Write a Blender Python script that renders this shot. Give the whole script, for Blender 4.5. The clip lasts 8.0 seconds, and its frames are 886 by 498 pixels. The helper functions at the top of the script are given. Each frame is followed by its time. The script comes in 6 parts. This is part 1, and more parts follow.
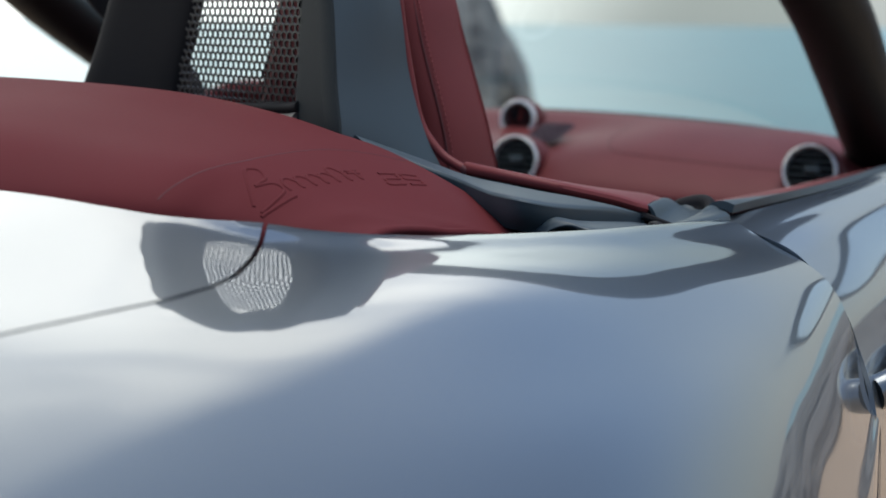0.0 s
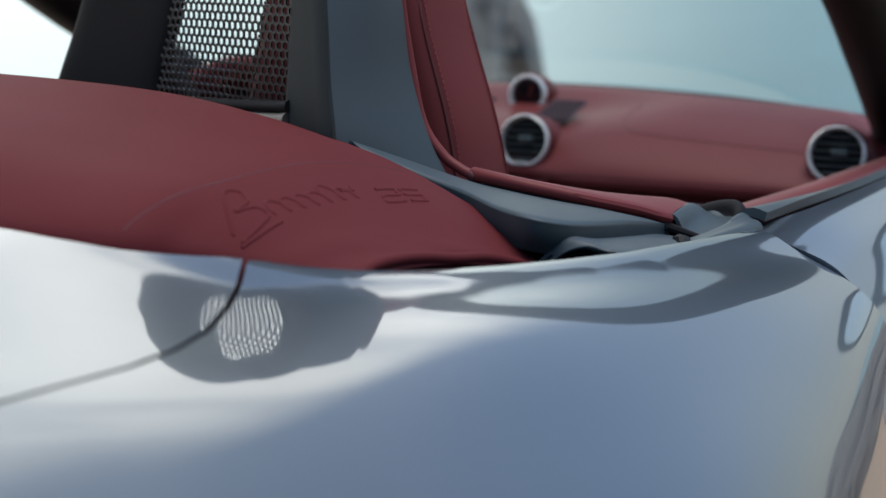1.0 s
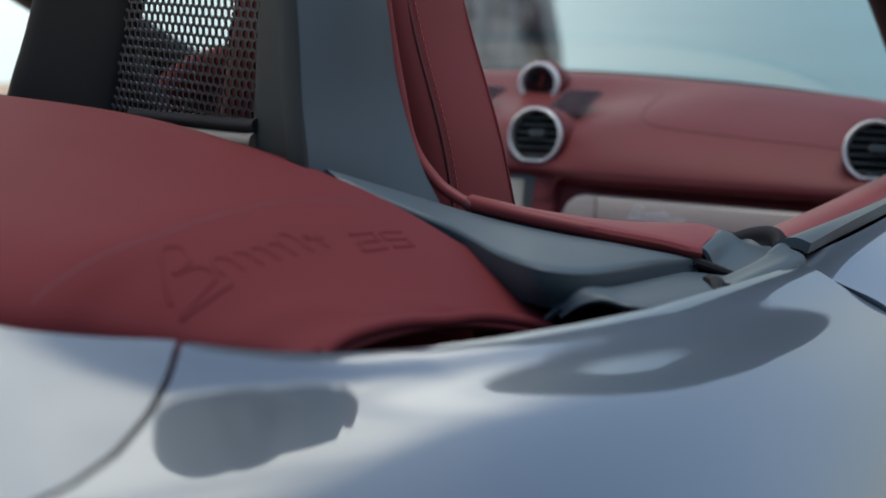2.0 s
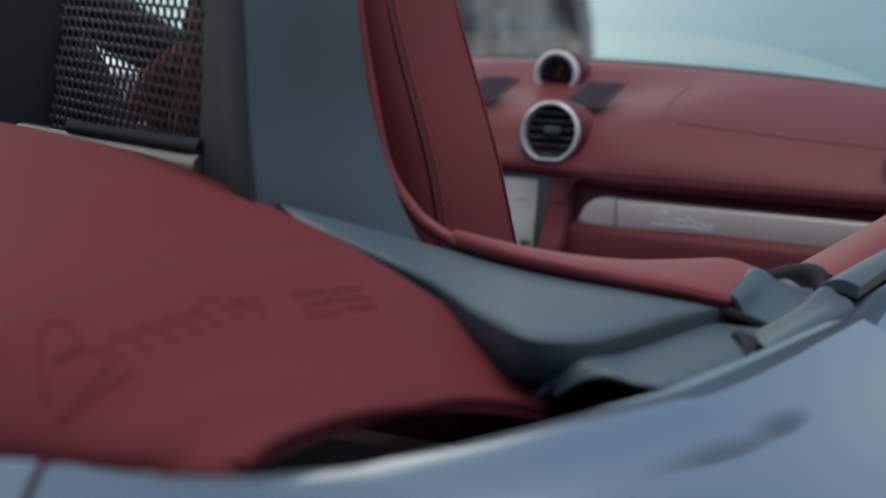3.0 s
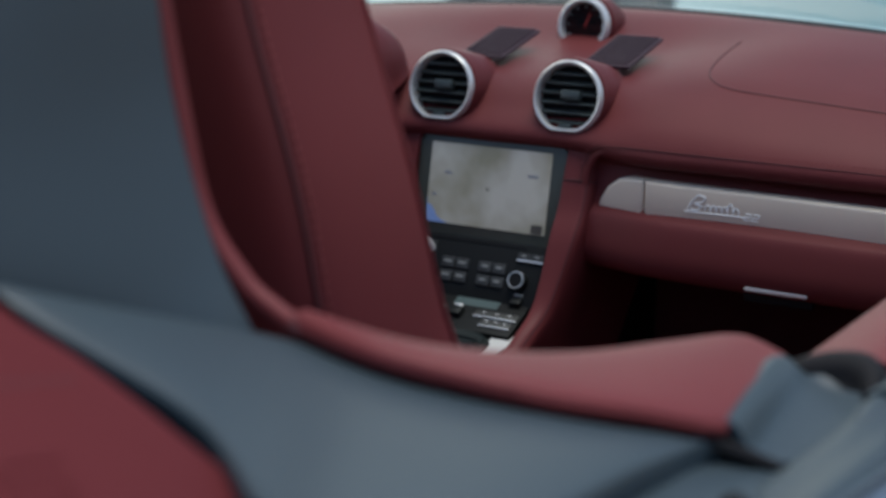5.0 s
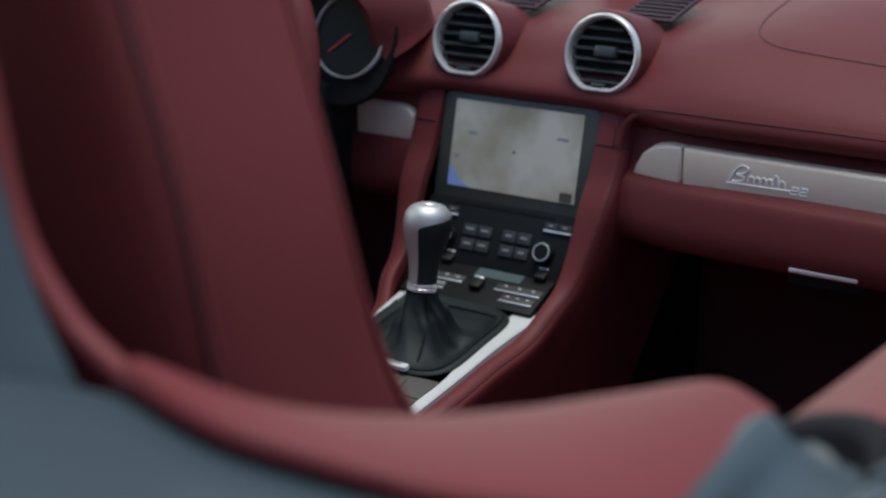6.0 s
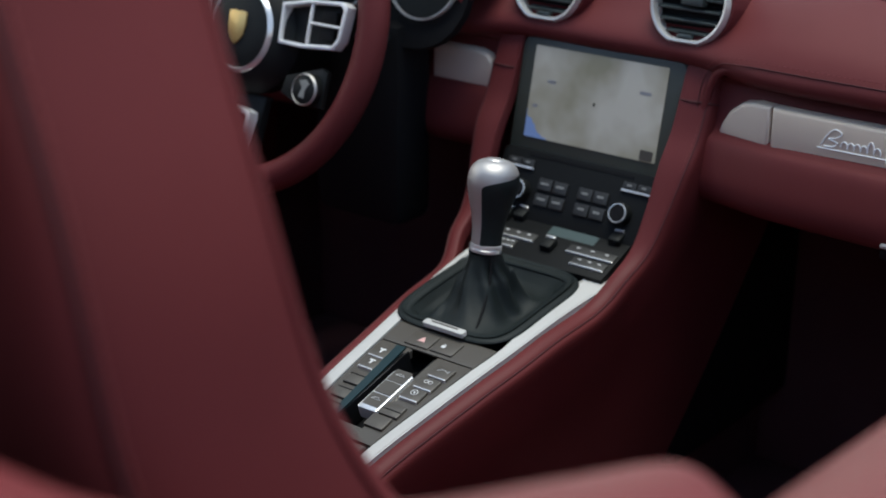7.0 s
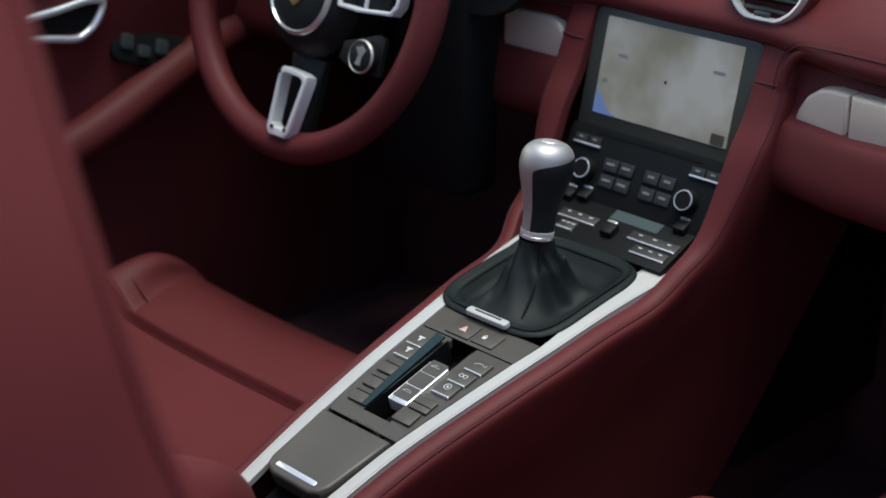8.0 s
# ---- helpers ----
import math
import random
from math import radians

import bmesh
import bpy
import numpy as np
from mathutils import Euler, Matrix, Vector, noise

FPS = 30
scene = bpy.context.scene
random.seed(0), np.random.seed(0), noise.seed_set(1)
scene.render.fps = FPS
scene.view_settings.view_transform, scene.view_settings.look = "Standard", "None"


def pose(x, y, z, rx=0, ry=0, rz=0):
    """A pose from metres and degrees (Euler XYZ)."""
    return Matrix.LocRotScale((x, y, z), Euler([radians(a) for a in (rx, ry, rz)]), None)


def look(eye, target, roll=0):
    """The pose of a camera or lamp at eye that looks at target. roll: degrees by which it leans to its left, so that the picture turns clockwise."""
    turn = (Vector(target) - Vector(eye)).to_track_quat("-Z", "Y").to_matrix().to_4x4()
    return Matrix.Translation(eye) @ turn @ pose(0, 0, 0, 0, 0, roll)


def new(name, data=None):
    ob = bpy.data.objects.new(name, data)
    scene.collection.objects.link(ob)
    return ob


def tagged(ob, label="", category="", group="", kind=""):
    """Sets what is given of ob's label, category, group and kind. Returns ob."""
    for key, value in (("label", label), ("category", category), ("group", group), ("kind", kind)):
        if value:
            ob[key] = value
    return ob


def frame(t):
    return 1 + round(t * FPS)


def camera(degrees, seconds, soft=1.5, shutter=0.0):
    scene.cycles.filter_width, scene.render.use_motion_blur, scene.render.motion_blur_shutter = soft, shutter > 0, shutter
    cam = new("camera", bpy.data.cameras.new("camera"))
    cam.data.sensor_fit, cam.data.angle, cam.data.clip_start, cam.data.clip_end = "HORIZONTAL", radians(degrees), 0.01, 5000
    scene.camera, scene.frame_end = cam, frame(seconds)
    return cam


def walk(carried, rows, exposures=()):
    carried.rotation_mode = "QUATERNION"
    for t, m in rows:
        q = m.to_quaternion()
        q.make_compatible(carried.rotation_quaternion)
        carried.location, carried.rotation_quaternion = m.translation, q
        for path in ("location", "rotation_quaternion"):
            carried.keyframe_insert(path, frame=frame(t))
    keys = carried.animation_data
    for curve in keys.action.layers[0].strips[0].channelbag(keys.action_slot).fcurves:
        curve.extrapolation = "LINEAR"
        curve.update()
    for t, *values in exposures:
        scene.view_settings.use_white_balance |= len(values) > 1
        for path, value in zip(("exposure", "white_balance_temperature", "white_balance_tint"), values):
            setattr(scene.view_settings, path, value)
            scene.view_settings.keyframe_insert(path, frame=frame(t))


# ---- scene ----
cam = camera(31.62, 8.0)
PATH = [
    (0.0, pose(1.0477, -2.4594, 1.0885, 81.538, -0.541, 25.052)),
    (0.5, pose(1.0232, -2.4077, 1.1051, 80.685, -0.520, 25.169)),
    (1.0, pose(0.9951, -2.3434, 1.1185, 79.835, -0.469, 25.299)),
    (1.5, pose(0.9633, -2.2605, 1.1293, 79.210, -0.195, 25.462)),
    (3.0, pose(0.8837, -2.0042, 1.1447, 77.756, -0.014, 26.949)),
    (3.5, pose(0.8595, -1.9136, 1.1442, 77.256, -0.070, 27.450)),
    (4.0, pose(0.8416, -1.8326, 1.1418, 76.646, -0.072, 27.982)),
    (4.5, pose(0.8266, -1.7503, 1.1390, 75.975, -0.041, 28.939)),
    (6.0, pose(0.7960, -1.5161, 1.1289, 73.003, -0.400, 32.976)),
    (6.5, pose(0.8008, -1.4566, 1.1340, 71.326, -0.473, 35.865)),
    (7.0, pose(0.8006, -1.3979, 1.1443, 69.765, -0.570, 38.496)),
    (7.5, pose(0.8064, -1.3373, 1.1543, 68.387, -0.617, 41.481)),
    (8.0, pose(0.8148, -1.2723, 1.1640, 67.098, -0.608, 44.546)),
]
walk(cam, PATH, exposures=[(0.0, 0.56, 6500, 8), (4.7, 0.58, 6450, 8), (6.0, 0.71, 6500, 7), (8.0, 0.92, 6650, 6)])
from mathutils.bvhtree import BVHTree

cam.data.dof.use_dof = True
cam.data.dof.focus_distance = 1.22
cam.data.dof.aperture_fstop = 6.2

# ---- light ----
SUN_ELEV, SUN_AZ = 84.5, -70.0          # degrees; azimuth to the left of straight ahead
world = bpy.data.worlds.new("sky")
scene.world = world
world.use_nodes = True
wn = world.node_tree.nodes
sky = wn.new("ShaderNodeTexSky")
sky.sky_type = "NISHITA"
sky.sun_disc = False
sky.sun_elevation = radians(SUN_ELEV)
sky.sun_rotation = radians(-SUN_AZ)
sky.air_density, sky.dust_density, sky.ozone_density = 1.0, 1.0, 1.0
wn["Background"].inputs["Strength"].default_value = 0.15
wl = world.node_tree.links
ray_dir = wn.new("ShaderNodeTexCoord")
sep = wn.new("ShaderNodeSeparateXYZ")
wl.new(ray_dir.outputs["Generated"], sep.inputs[0])


def world_math(op, *ins):
    n = wn.new("ShaderNodeMath")
    n.operation = op
    for k, v in enumerate(ins):
        if isinstance(v, (int, float)):
            n.inputs[k].default_value = v
        else:
            wl.new(v, n.inputs[k])
    return n.outputs[0]


def world_range(v, lo, hi, to_lo, to_hi):
    n = wn.new("ShaderNodeMapRange")
    n.interpolation_type = "SMOOTHSTEP"
    wl.new(v, n.inputs[0])
    for k, q in enumerate((lo, hi, to_lo, to_hi)):
        n.inputs[k + 1].default_value = q
    return n.outputs[0]


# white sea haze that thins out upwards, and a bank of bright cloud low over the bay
ahead = world_math("MULTIPLY_ADD", sep.outputs["X"], -0.60, world_math("MULTIPLY", sep.outputs["Y"], 0.80))
low_haze = world_math("MULTIPLY", world_range(sep.outputs["Z"], 0.06, 0.44, 0.92, 0.04), world_range(ahead, -0.6, 0.9, 0.25, 1.0))
low_haze = world_math("MAXIMUM", low_haze, world_range(sep.outputs["Z"], 0.02, 0.22, 0.70, 0.0))
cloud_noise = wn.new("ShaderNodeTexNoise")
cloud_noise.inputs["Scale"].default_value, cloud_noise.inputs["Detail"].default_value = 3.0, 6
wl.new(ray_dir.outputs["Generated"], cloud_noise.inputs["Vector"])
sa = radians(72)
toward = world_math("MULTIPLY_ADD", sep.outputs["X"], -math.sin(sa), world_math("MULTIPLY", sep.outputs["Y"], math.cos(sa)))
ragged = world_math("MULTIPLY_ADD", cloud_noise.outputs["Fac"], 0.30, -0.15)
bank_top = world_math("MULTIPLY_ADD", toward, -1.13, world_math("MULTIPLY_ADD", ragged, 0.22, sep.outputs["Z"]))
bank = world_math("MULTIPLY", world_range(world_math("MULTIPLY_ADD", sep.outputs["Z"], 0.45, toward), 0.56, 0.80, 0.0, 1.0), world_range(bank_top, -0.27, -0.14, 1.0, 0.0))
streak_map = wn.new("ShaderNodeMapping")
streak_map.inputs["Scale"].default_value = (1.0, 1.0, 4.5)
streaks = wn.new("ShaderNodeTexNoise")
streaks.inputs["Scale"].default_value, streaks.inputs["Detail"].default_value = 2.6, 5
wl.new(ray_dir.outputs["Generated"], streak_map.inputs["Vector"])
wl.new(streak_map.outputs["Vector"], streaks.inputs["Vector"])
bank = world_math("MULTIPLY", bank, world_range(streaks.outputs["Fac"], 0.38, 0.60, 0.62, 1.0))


def world_mix(fac, base, colour):
    n = wn.new("ShaderNodeMix")
    n.data_type = "RGBA"
    wl.new(fac, n.inputs[0])
    wl.new(base, n.inputs[6])
    n.inputs[7].default_value = (*colour, 1)
    return n.outputs[2]


hazed = world_mix(low_haze, sky.outputs["Color"], (2.3, 2.5, 2.48))
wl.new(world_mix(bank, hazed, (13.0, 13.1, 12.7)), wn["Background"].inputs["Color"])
sun_data = bpy.data.lights.new("sun", "SUN")
sun_data.energy, sun_data.angle, sun_data.color = 2.2, radians(40), (1.0, 0.95, 0.88)
sun = new("sun", sun_data)
_a, _e = radians(SUN_AZ), radians(SUN_ELEV)
sun.matrix_world = look((-30 * math.sin(_a) * math.cos(_e), 30 * math.cos(_a) * math.cos(_e), 30 * math.sin(_e)), (0, 0, 0))


# ---- materials ----
def material(name, base, rough=0.5, metal=0.0, coat=0.0, grain=0.0, grain_scale=400.0, stain=0.12, stain_scale=6.0,
             bump_scale=None, emit=None, emit_strength=0.0, sheen=0.0, cell=False, spec=0.5, coat_rough=0.03):
    m = bpy.data.materials.new(name)
    m.use_nodes = True
    n, l = m.node_tree.nodes, m.node_tree.links
    b = n["Principled BSDF"]
    b.inputs["Roughness"].default_value = rough
    b.inputs["Metallic"].default_value = metal
    b.inputs["Coat Weight"].default_value = coat
    b.inputs["Coat Roughness"].default_value = coat_rough
    b.inputs["Sheen Weight"].default_value = sheen
    b.inputs["Specular IOR Level"].default_value = spec
    geo = n.new("ShaderNodeTexCoord")
    big = n.new("ShaderNodeTexNoise")
    big.inputs["Scale"].default_value = stain_scale
    big.inputs["Detail"].default_value = 6
    l.new(geo.outputs["Object"], big.inputs["Vector"])
    fine = n.new("ShaderNodeTexVoronoi") if cell else n.new("ShaderNodeTexNoise")
    fine.inputs["Scale"].default_value = grain_scale
    l.new(geo.outputs["Object"], fine.inputs["Vector"])
    mix = n.new("ShaderNodeMix")
    mix.data_type = "RGBA"
    lo = [max(c * (1 - stain), 0) for c in base]
    hi = [min(c * (1 + stain), 1) for c in base]
    mix.inputs[6].default_value, mix.inputs[7].default_value = (*lo, 1), (*hi, 1)
    l.new(big.outputs["Fac"], mix.inputs[0])
    l.new(mix.outputs[2], b.inputs["Base Color"])
    if grain:
        bump = n.new("ShaderNodeBump")
        bump.inputs["Strength"].default_value = grain
        bump.inputs["Distance"].default_value = bump_scale or 0.0008
        l.new(fine.outputs["Distance" if cell else "Fac"], bump.inputs["Height"])
        l.new(bump.outputs["Normal"], b.inputs["Normal"])
    if emit:
        b.inputs["Emission Color"].default_value = (*emit, 1)
        b.inputs["Emission Strength"].default_value = emit_strength
    return m


PAINT = material("silver_blue_paint", (0.074, 0.093, 0.110), 0.36, 0.75, 1.0, 0.02, 2500, 0.04, 3)
RED = material("red_leather", (0.1145, 0.0222, 0.0232), 0.52, 0, 0, 0.12, 1100, 0.18, 9, 0.0005, cell=True, spec=0.18)
RED_CLOTH = material("red_top_fabric", (0.080, 0.0129, 0.0153), 0.75, 0, 0, 0.35, 1800, 0.12, 5, 0.0005, spec=0.12)
GREY = material("slate_grey_plastic", (0.028, 0.043, 0.052), 0.50, 0, 0, 0.2, 1500, 0.1, 8, 0.0003, spec=0.35)
DARK = material("black_plastic", (0.009, 0.010, 0.010), 0.55, 0, 0, 0.2, 1500, 0.2, 10, 0.0003, spec=0.2)
RUBBER = material("black_rubber", (0.007, 0.007, 0.008), 0.7, 0, 0, 0.1, 900, 0.2, 10, spec=0.15)
PANEL = material("warm_grey_panel", (0.085, 0.075, 0.064), 0.42, 0.2, 0, 0.12, 2000, 0.08, 12, 0.0002)
SILVER = material("satin_silver", (0.47, 0.46, 0.445), 0.60, 0.0, 0, 0.05, 2500, 0.06, 20, 0.0002)
STRIP = material("brushed_warm_silver", (0.64, 0.54, 0.45), 0.45, 0.1, 0, 0.08, 1800, 0.05, 14, 0.0002)
CHROME = material("polished_chrome", (0.78, 0.77, 0.76), 0.2, 0.55, 0, 0, 400, 0.03, 20)
BOOT = material("black_leather", (0.0095, 0.0135, 0.0138), 0.55, 0, 0, 0.3, 1000, 0.2, 14, 0.0005, cell=True, spec=0.22)
CARPET = material("dark_red_carpet", (0.105, 0.042, 0.047), 0.95, 0, 0, 0.6, 700, 0.3, 12, 0.002)
MARK = material("white_marking", (0.6, 0.6, 0.6), 0.6)
THREAD = material("red_thread", (0.20, 0.04, 0.04), 0.7)
STITCH = material("dark_stitching", (0.062, 0.009, 0.011), 0.7)
SAND = material("sandy_ground", (0.30, 0.22, 0.15), 0.95, 0, 0, 0.8, 3, 0.35, 0.25, 0.06)
ROCK = material("grey_rock", (0.13, 0.125, 0.12), 0.9, 0, 0, 0.8, 2.5, 0.4, 0.3, 0.15)
TYRE = material("tyre_rubber", (0.012, 0.012, 0.012), 0.8)
SEA = material("sea_water", (0.105, 0.225, 0.240), 0.32, 0, 0, 0.0, 0.6, 0.2, 0.02)
HEADLAND = material("hazy_grey_cliff", (0.135, 0.145, 0.145), 0.95, 0, 0, 0.9, 0.25, 0.45, 0.12, 2.0)

HOOPGREY = material("dark_slate_plastic", (0.0115, 0.0165, 0.0175), 0.6, 0, 0, 0.2, 1500, 0.12, 8, 0.0003, spec=0.2)
KNOBMETAL = material("brushed_knob_metal", (0.50, 0.475, 0.46), 0.52, 0.80, 0, 0.06, 900, 0.05, 30, 0.0002)
SCRIPT = material("bright_script", (0.85, 0.85, 0.84), 0.4)
DIMMARK = material("dim_grey_marking", (0.22, 0.22, 0.21), 0.6)
DIMLABEL = material("grey_blue_label", (0.245, 0.247, 0.265), 0.4)
SLAT = material("grey_green_plastic", (0.040, 0.050, 0.050), 0.4)
GRILLE = material("dark_purple_grille", (0.035, 0.012, 0.022), 0.7)
MESHWIRE = material("mesh_wire", (0.022, 0.026, 0.027), 0.3, 0.4)
BEZEL = material("dark_glossy_plastic", (0.0095, 0.0098, 0.0100), 0.45, 0, 0, 0.05, 2000, 0.15, 14, 0.0002, spec=0.10)
SURROUND = material("grey_gloss_surround", (0.050, 0.054, 0.046), 0.30, 0, 0, 0.04, 2000, 0.15, 14, 0.0002, spec=0.4)
BUTTON = material("soft_black_keys", (0.019, 0.0185, 0.018), 0.5, 0, 0, 0.1, 2000, 0.1, 14, 0.0002)
VENTRING = material("satin_silver_ring", (0.64, 0.62, 0.60), 0.3, 0.4, 0, 0, 400, 0.05, 20)
SPOKE = material("satin_silver_spoke", (0.80, 0.79, 0.78), 0.34, 0.15, 0, 0, 400, 0.05, 20)
GOLD = material("gold_emblem", (0.62, 0.42, 0.16), 0.35, 0.7, 0, 0.4, 260, 0.35, 60, 0.0006)
REDMARK = material("red_marking", (0.55, 0.03, 0.02), 0.5)
PINKMARK = material("pale_red_marking", (0.65, 0.38, 0.36), 0.5)
LCD = material("pale_green_lcd", (0.06, 0.085, 0.085), 0.3)
SMOKE = material("dark_teal_gloss", (0.010, 0.026, 0.026), 0.28)


def map_material():
    m = bpy.data.materials.new("map_display")
    m.use_nodes = True
    n, l = m.node_tree.nodes, m.node_tree.links
    b = n["Principled BSDF"]
    b.inputs["Roughness"].default_value = 0.22
    tc = n.new("ShaderNodeTexCoord")
    a = n.new("ShaderNodeTexNoise")
    a.inputs["Scale"].default_value, a.inputs["Detail"].default_value = 13, 3
    l.new(tc.outputs["Object"], a.inputs["Vector"])
    ramp = n.new("ShaderNodeValToRGB")
    ramp.color_ramp.elements[0].color, ramp.color_ramp.elements[0].position = (0.205, 0.195, 0.145, 1), 0.36
    ramp.color_ramp.elements[1].color, ramp.color_ramp.elements[1].position = (0.37, 0.36, 0.33, 1), 0.64
    l.new(a.outputs["Fac"], ramp.inputs["Fac"])
    # the sea in one corner of the map
    sep = n.new("ShaderNodeSeparateXYZ")
    l.new(tc.outputs["Object"], sep.inputs[0])
    add = n.new("ShaderNodeMath")
    add.operation = "MULTIPLY_ADD"
    add.inputs[1].default_value, add.inputs[2].default_value = 0.9, 0.0
    l.new(sep.outputs["X"], add.inputs[0])
    plus = n.new("ShaderNodeMath")
    plus.operation = "ADD"
    l.new(add.outputs[0], plus.inputs[0])
    l.new(sep.outputs["Z"], plus.inputs[1])
    coast = n.new("ShaderNodeTexNoise")
    coast.inputs["Scale"].default_value, coast.inputs["Detail"].default_value = 45, 3
    l.new(tc.outputs["Object"], coast.inputs["Vector"])
    bay = n.new("ShaderNodeMath")
    bay.operation = "MULTIPLY_ADD"
    bay.inputs[1].default_value = 0.030
    l.new(coast.outputs["Fac"], bay.inputs[0])
    l.new(plus.outputs[0], bay.inputs[2])
    less = n.new("ShaderNodeMath")
    less.operation = "LESS_THAN"
    less.inputs[1].default_value = 0.679
    l.new(bay.outputs[0], less.inputs[0])
    mix = n.new("ShaderNodeMix")
    mix.data_type = "RGBA"
    mix.inputs[7].default_value = (0.16, 0.24, 0.46, 1)
    l.new(less.outputs[0], mix.inputs[0])
    l.new(ramp.outputs[0], mix.inputs[6])
    l.new(mix.outputs[2], b.inputs["Base Color"])
    l.new(mix.outputs[2], b.inputs["Emission Color"])
    b.inputs["Emission Strength"].default_value = 0.12
    return m


MAP = map_material()
MIRROR = material("mirror_glass", (0.85, 0.86, 0.86), 0.02, 1.0, stain=0.0)


# ---- mesh helpers ----
def part(name, bm, mat, parent=None, label="", smooth=True):
    me = bpy.data.meshes.new(name)
    bm.normal_update()
    bm.to_mesh(me)
    bm.free()
    for m in (mat if isinstance(mat, (list, tuple)) else [mat]):
        me.materials.append(m)
    if smooth:
        me.polygons.foreach_set("use_smooth", [True] * len(me.polygons))
        me.set_sharp_from_angle(angle=radians(38))
    ob = new(name, me)
    if parent is not None:
        ob.parent = parent
    if label:
        tagged(ob, label)
    return ob


def thing(name, label, category, at=(0, 0, 0), group="", kind=""):
    """An empty at the thing's base; its parts keep world coordinates."""
    ob = new(name)
    ob.empty_display_size = 0.05
    return tagged(ob, label, category, group, kind)


def spline(pts, n):
    """n points along a smooth curve through pts."""
    p = [Vector(q) for q in pts]
    p = [2 * p[0] - p[1]] + p + [2 * p[-1] - p[-2]]
    k = len(pts) - 1
    out = []
    for i in range(n):
        s = k * i / (n - 1)
        j = min(int(s), k - 1)
        t = s - j
        a, b, c, d = p[j:j + 4]
        out.append(0.5 * ((2 * b) + (c - a) * t + (2 * a - 5 * b + 4 * c - d) * t * t + (3 * b - a - 3 * c + d) * t ** 3))
    return out


def surface(net, nu, nv):
    """A smooth grid of points through a control net (rows of points)."""
    rows = [spline(r, nv) for r in net]
    cols = [spline([r[j] for r in rows], nu) for j in range(nv)]
    return [[cols[j][i] for j in range(nv)] for i in range(nu)]


def sheet(grid, thick=0.0, close_v=False, flip=False):
    """A mesh from a grid of points; thick: metres of thickness laid on its back."""
    bm = bmesh.new()
    nu, nv = len(grid), len(grid[0])
    v = [[bm.verts.new(p) for p in r] for r in grid]
    for i in range(nu - 1):
        for j in range(nv if close_v else nv - 1):
            f = [v[i][j], v[i][(j + 1) % nv], v[i + 1][(j + 1) % nv], v[i + 1][j]]
            bm.faces.new(f[::-1] if flip else f)
    if close_v:
        for r in (v[0][::-1], v[-1]):
            bm.faces.new(r[::-1] if flip else r)
    elif thick:
        bm.normal_update()
        w = [[bm.verts.new(q.co - q.normal * thick) for q in r] for r in v]
        for i in range(nu - 1):
            for j in range(nv - 1):
                f = [w[i][j], w[i + 1][j], w[i + 1][j + 1], w[i][j + 1]]
                bm.faces.new(f[::-1] if flip else f)
        rim = [(i, 0) for i in range(nu)] + [(nu - 1, j) for j in range(1, nv)] + \
              [(i, nv - 1) for i in range(nu - 2, -1, -1)] + [(0, j) for j in range(nv - 2, 0, -1)]
        for a, b in zip(rim, rim[1:] + rim[:1]):
            f = [v[a[0]][a[1]], v[b[0]][b[1]], w[b[0]][b[1]], w[a[0]][a[1]]]
            bm.faces.new(f[::-1] if flip else f)
        bmesh.ops.recalc_face_normals(bm, faces=bm.faces)
    return bm


def tube(path, radius, n=12, closed=False, squash=1.0, up=(0, 0, 1)):
    """A tube along points; radius: a number or one for each point. squash: height over width."""
    bm = bmesh.new()
    pts = [Vector(p) for p in path]
    m = len(pts)
    rad = radius if isinstance(radius, (list, tuple)) else [radius] * m
    rings = []
    for i, p in enumerate(pts):
        if closed:
            d = pts[(i + 1) % m] - pts[i - 1]
        else:
            d = pts[min(i + 1, m - 1)] - pts[max(i - 1, 0)]
        d.normalize()
        s = d.cross(Vector(up))
        if s.length < 1e-4:
            s = d.cross(Vector((1, 0, 0)))
        s.normalize()
        u = s.cross(d)
        rings.append([bm.verts.new(p + rad[i] * (math.cos(2 * math.pi * k / n) * s + squash * math.sin(2 * math.pi * k / n) * u)) for k in range(n)])
    for i in range(m if closed else m - 1):
        a, b = rings[i], rings[(i + 1) % m]
        for k in range(n):
            bm.faces.new([a[k], a[(k + 1) % n], b[(k + 1) % n], b[k]])
    if not closed:
        bm.faces.new(rings[0][::-1])
        bm.faces.new(rings[-1])
    bmesh.ops.recalc_face_normals(bm, faces=bm.faces)
    return bm


def box(sx, sy, sz, bevel=0.0, m=None, seg=2):
    bm = bmesh.new()
    bmesh.ops.create_cube(bm, size=1, matrix=Matrix.Diagonal((sx, sy, sz, 1)))
    if bevel:
        bmesh.ops.bevel(bm, geom=list(bm.edges), offset=bevel, segments=seg, affect="EDGES", profile=0.5)
    if m is not None:
        bmesh.ops.transform(bm, matrix=m, verts=bm.verts)
    return bm


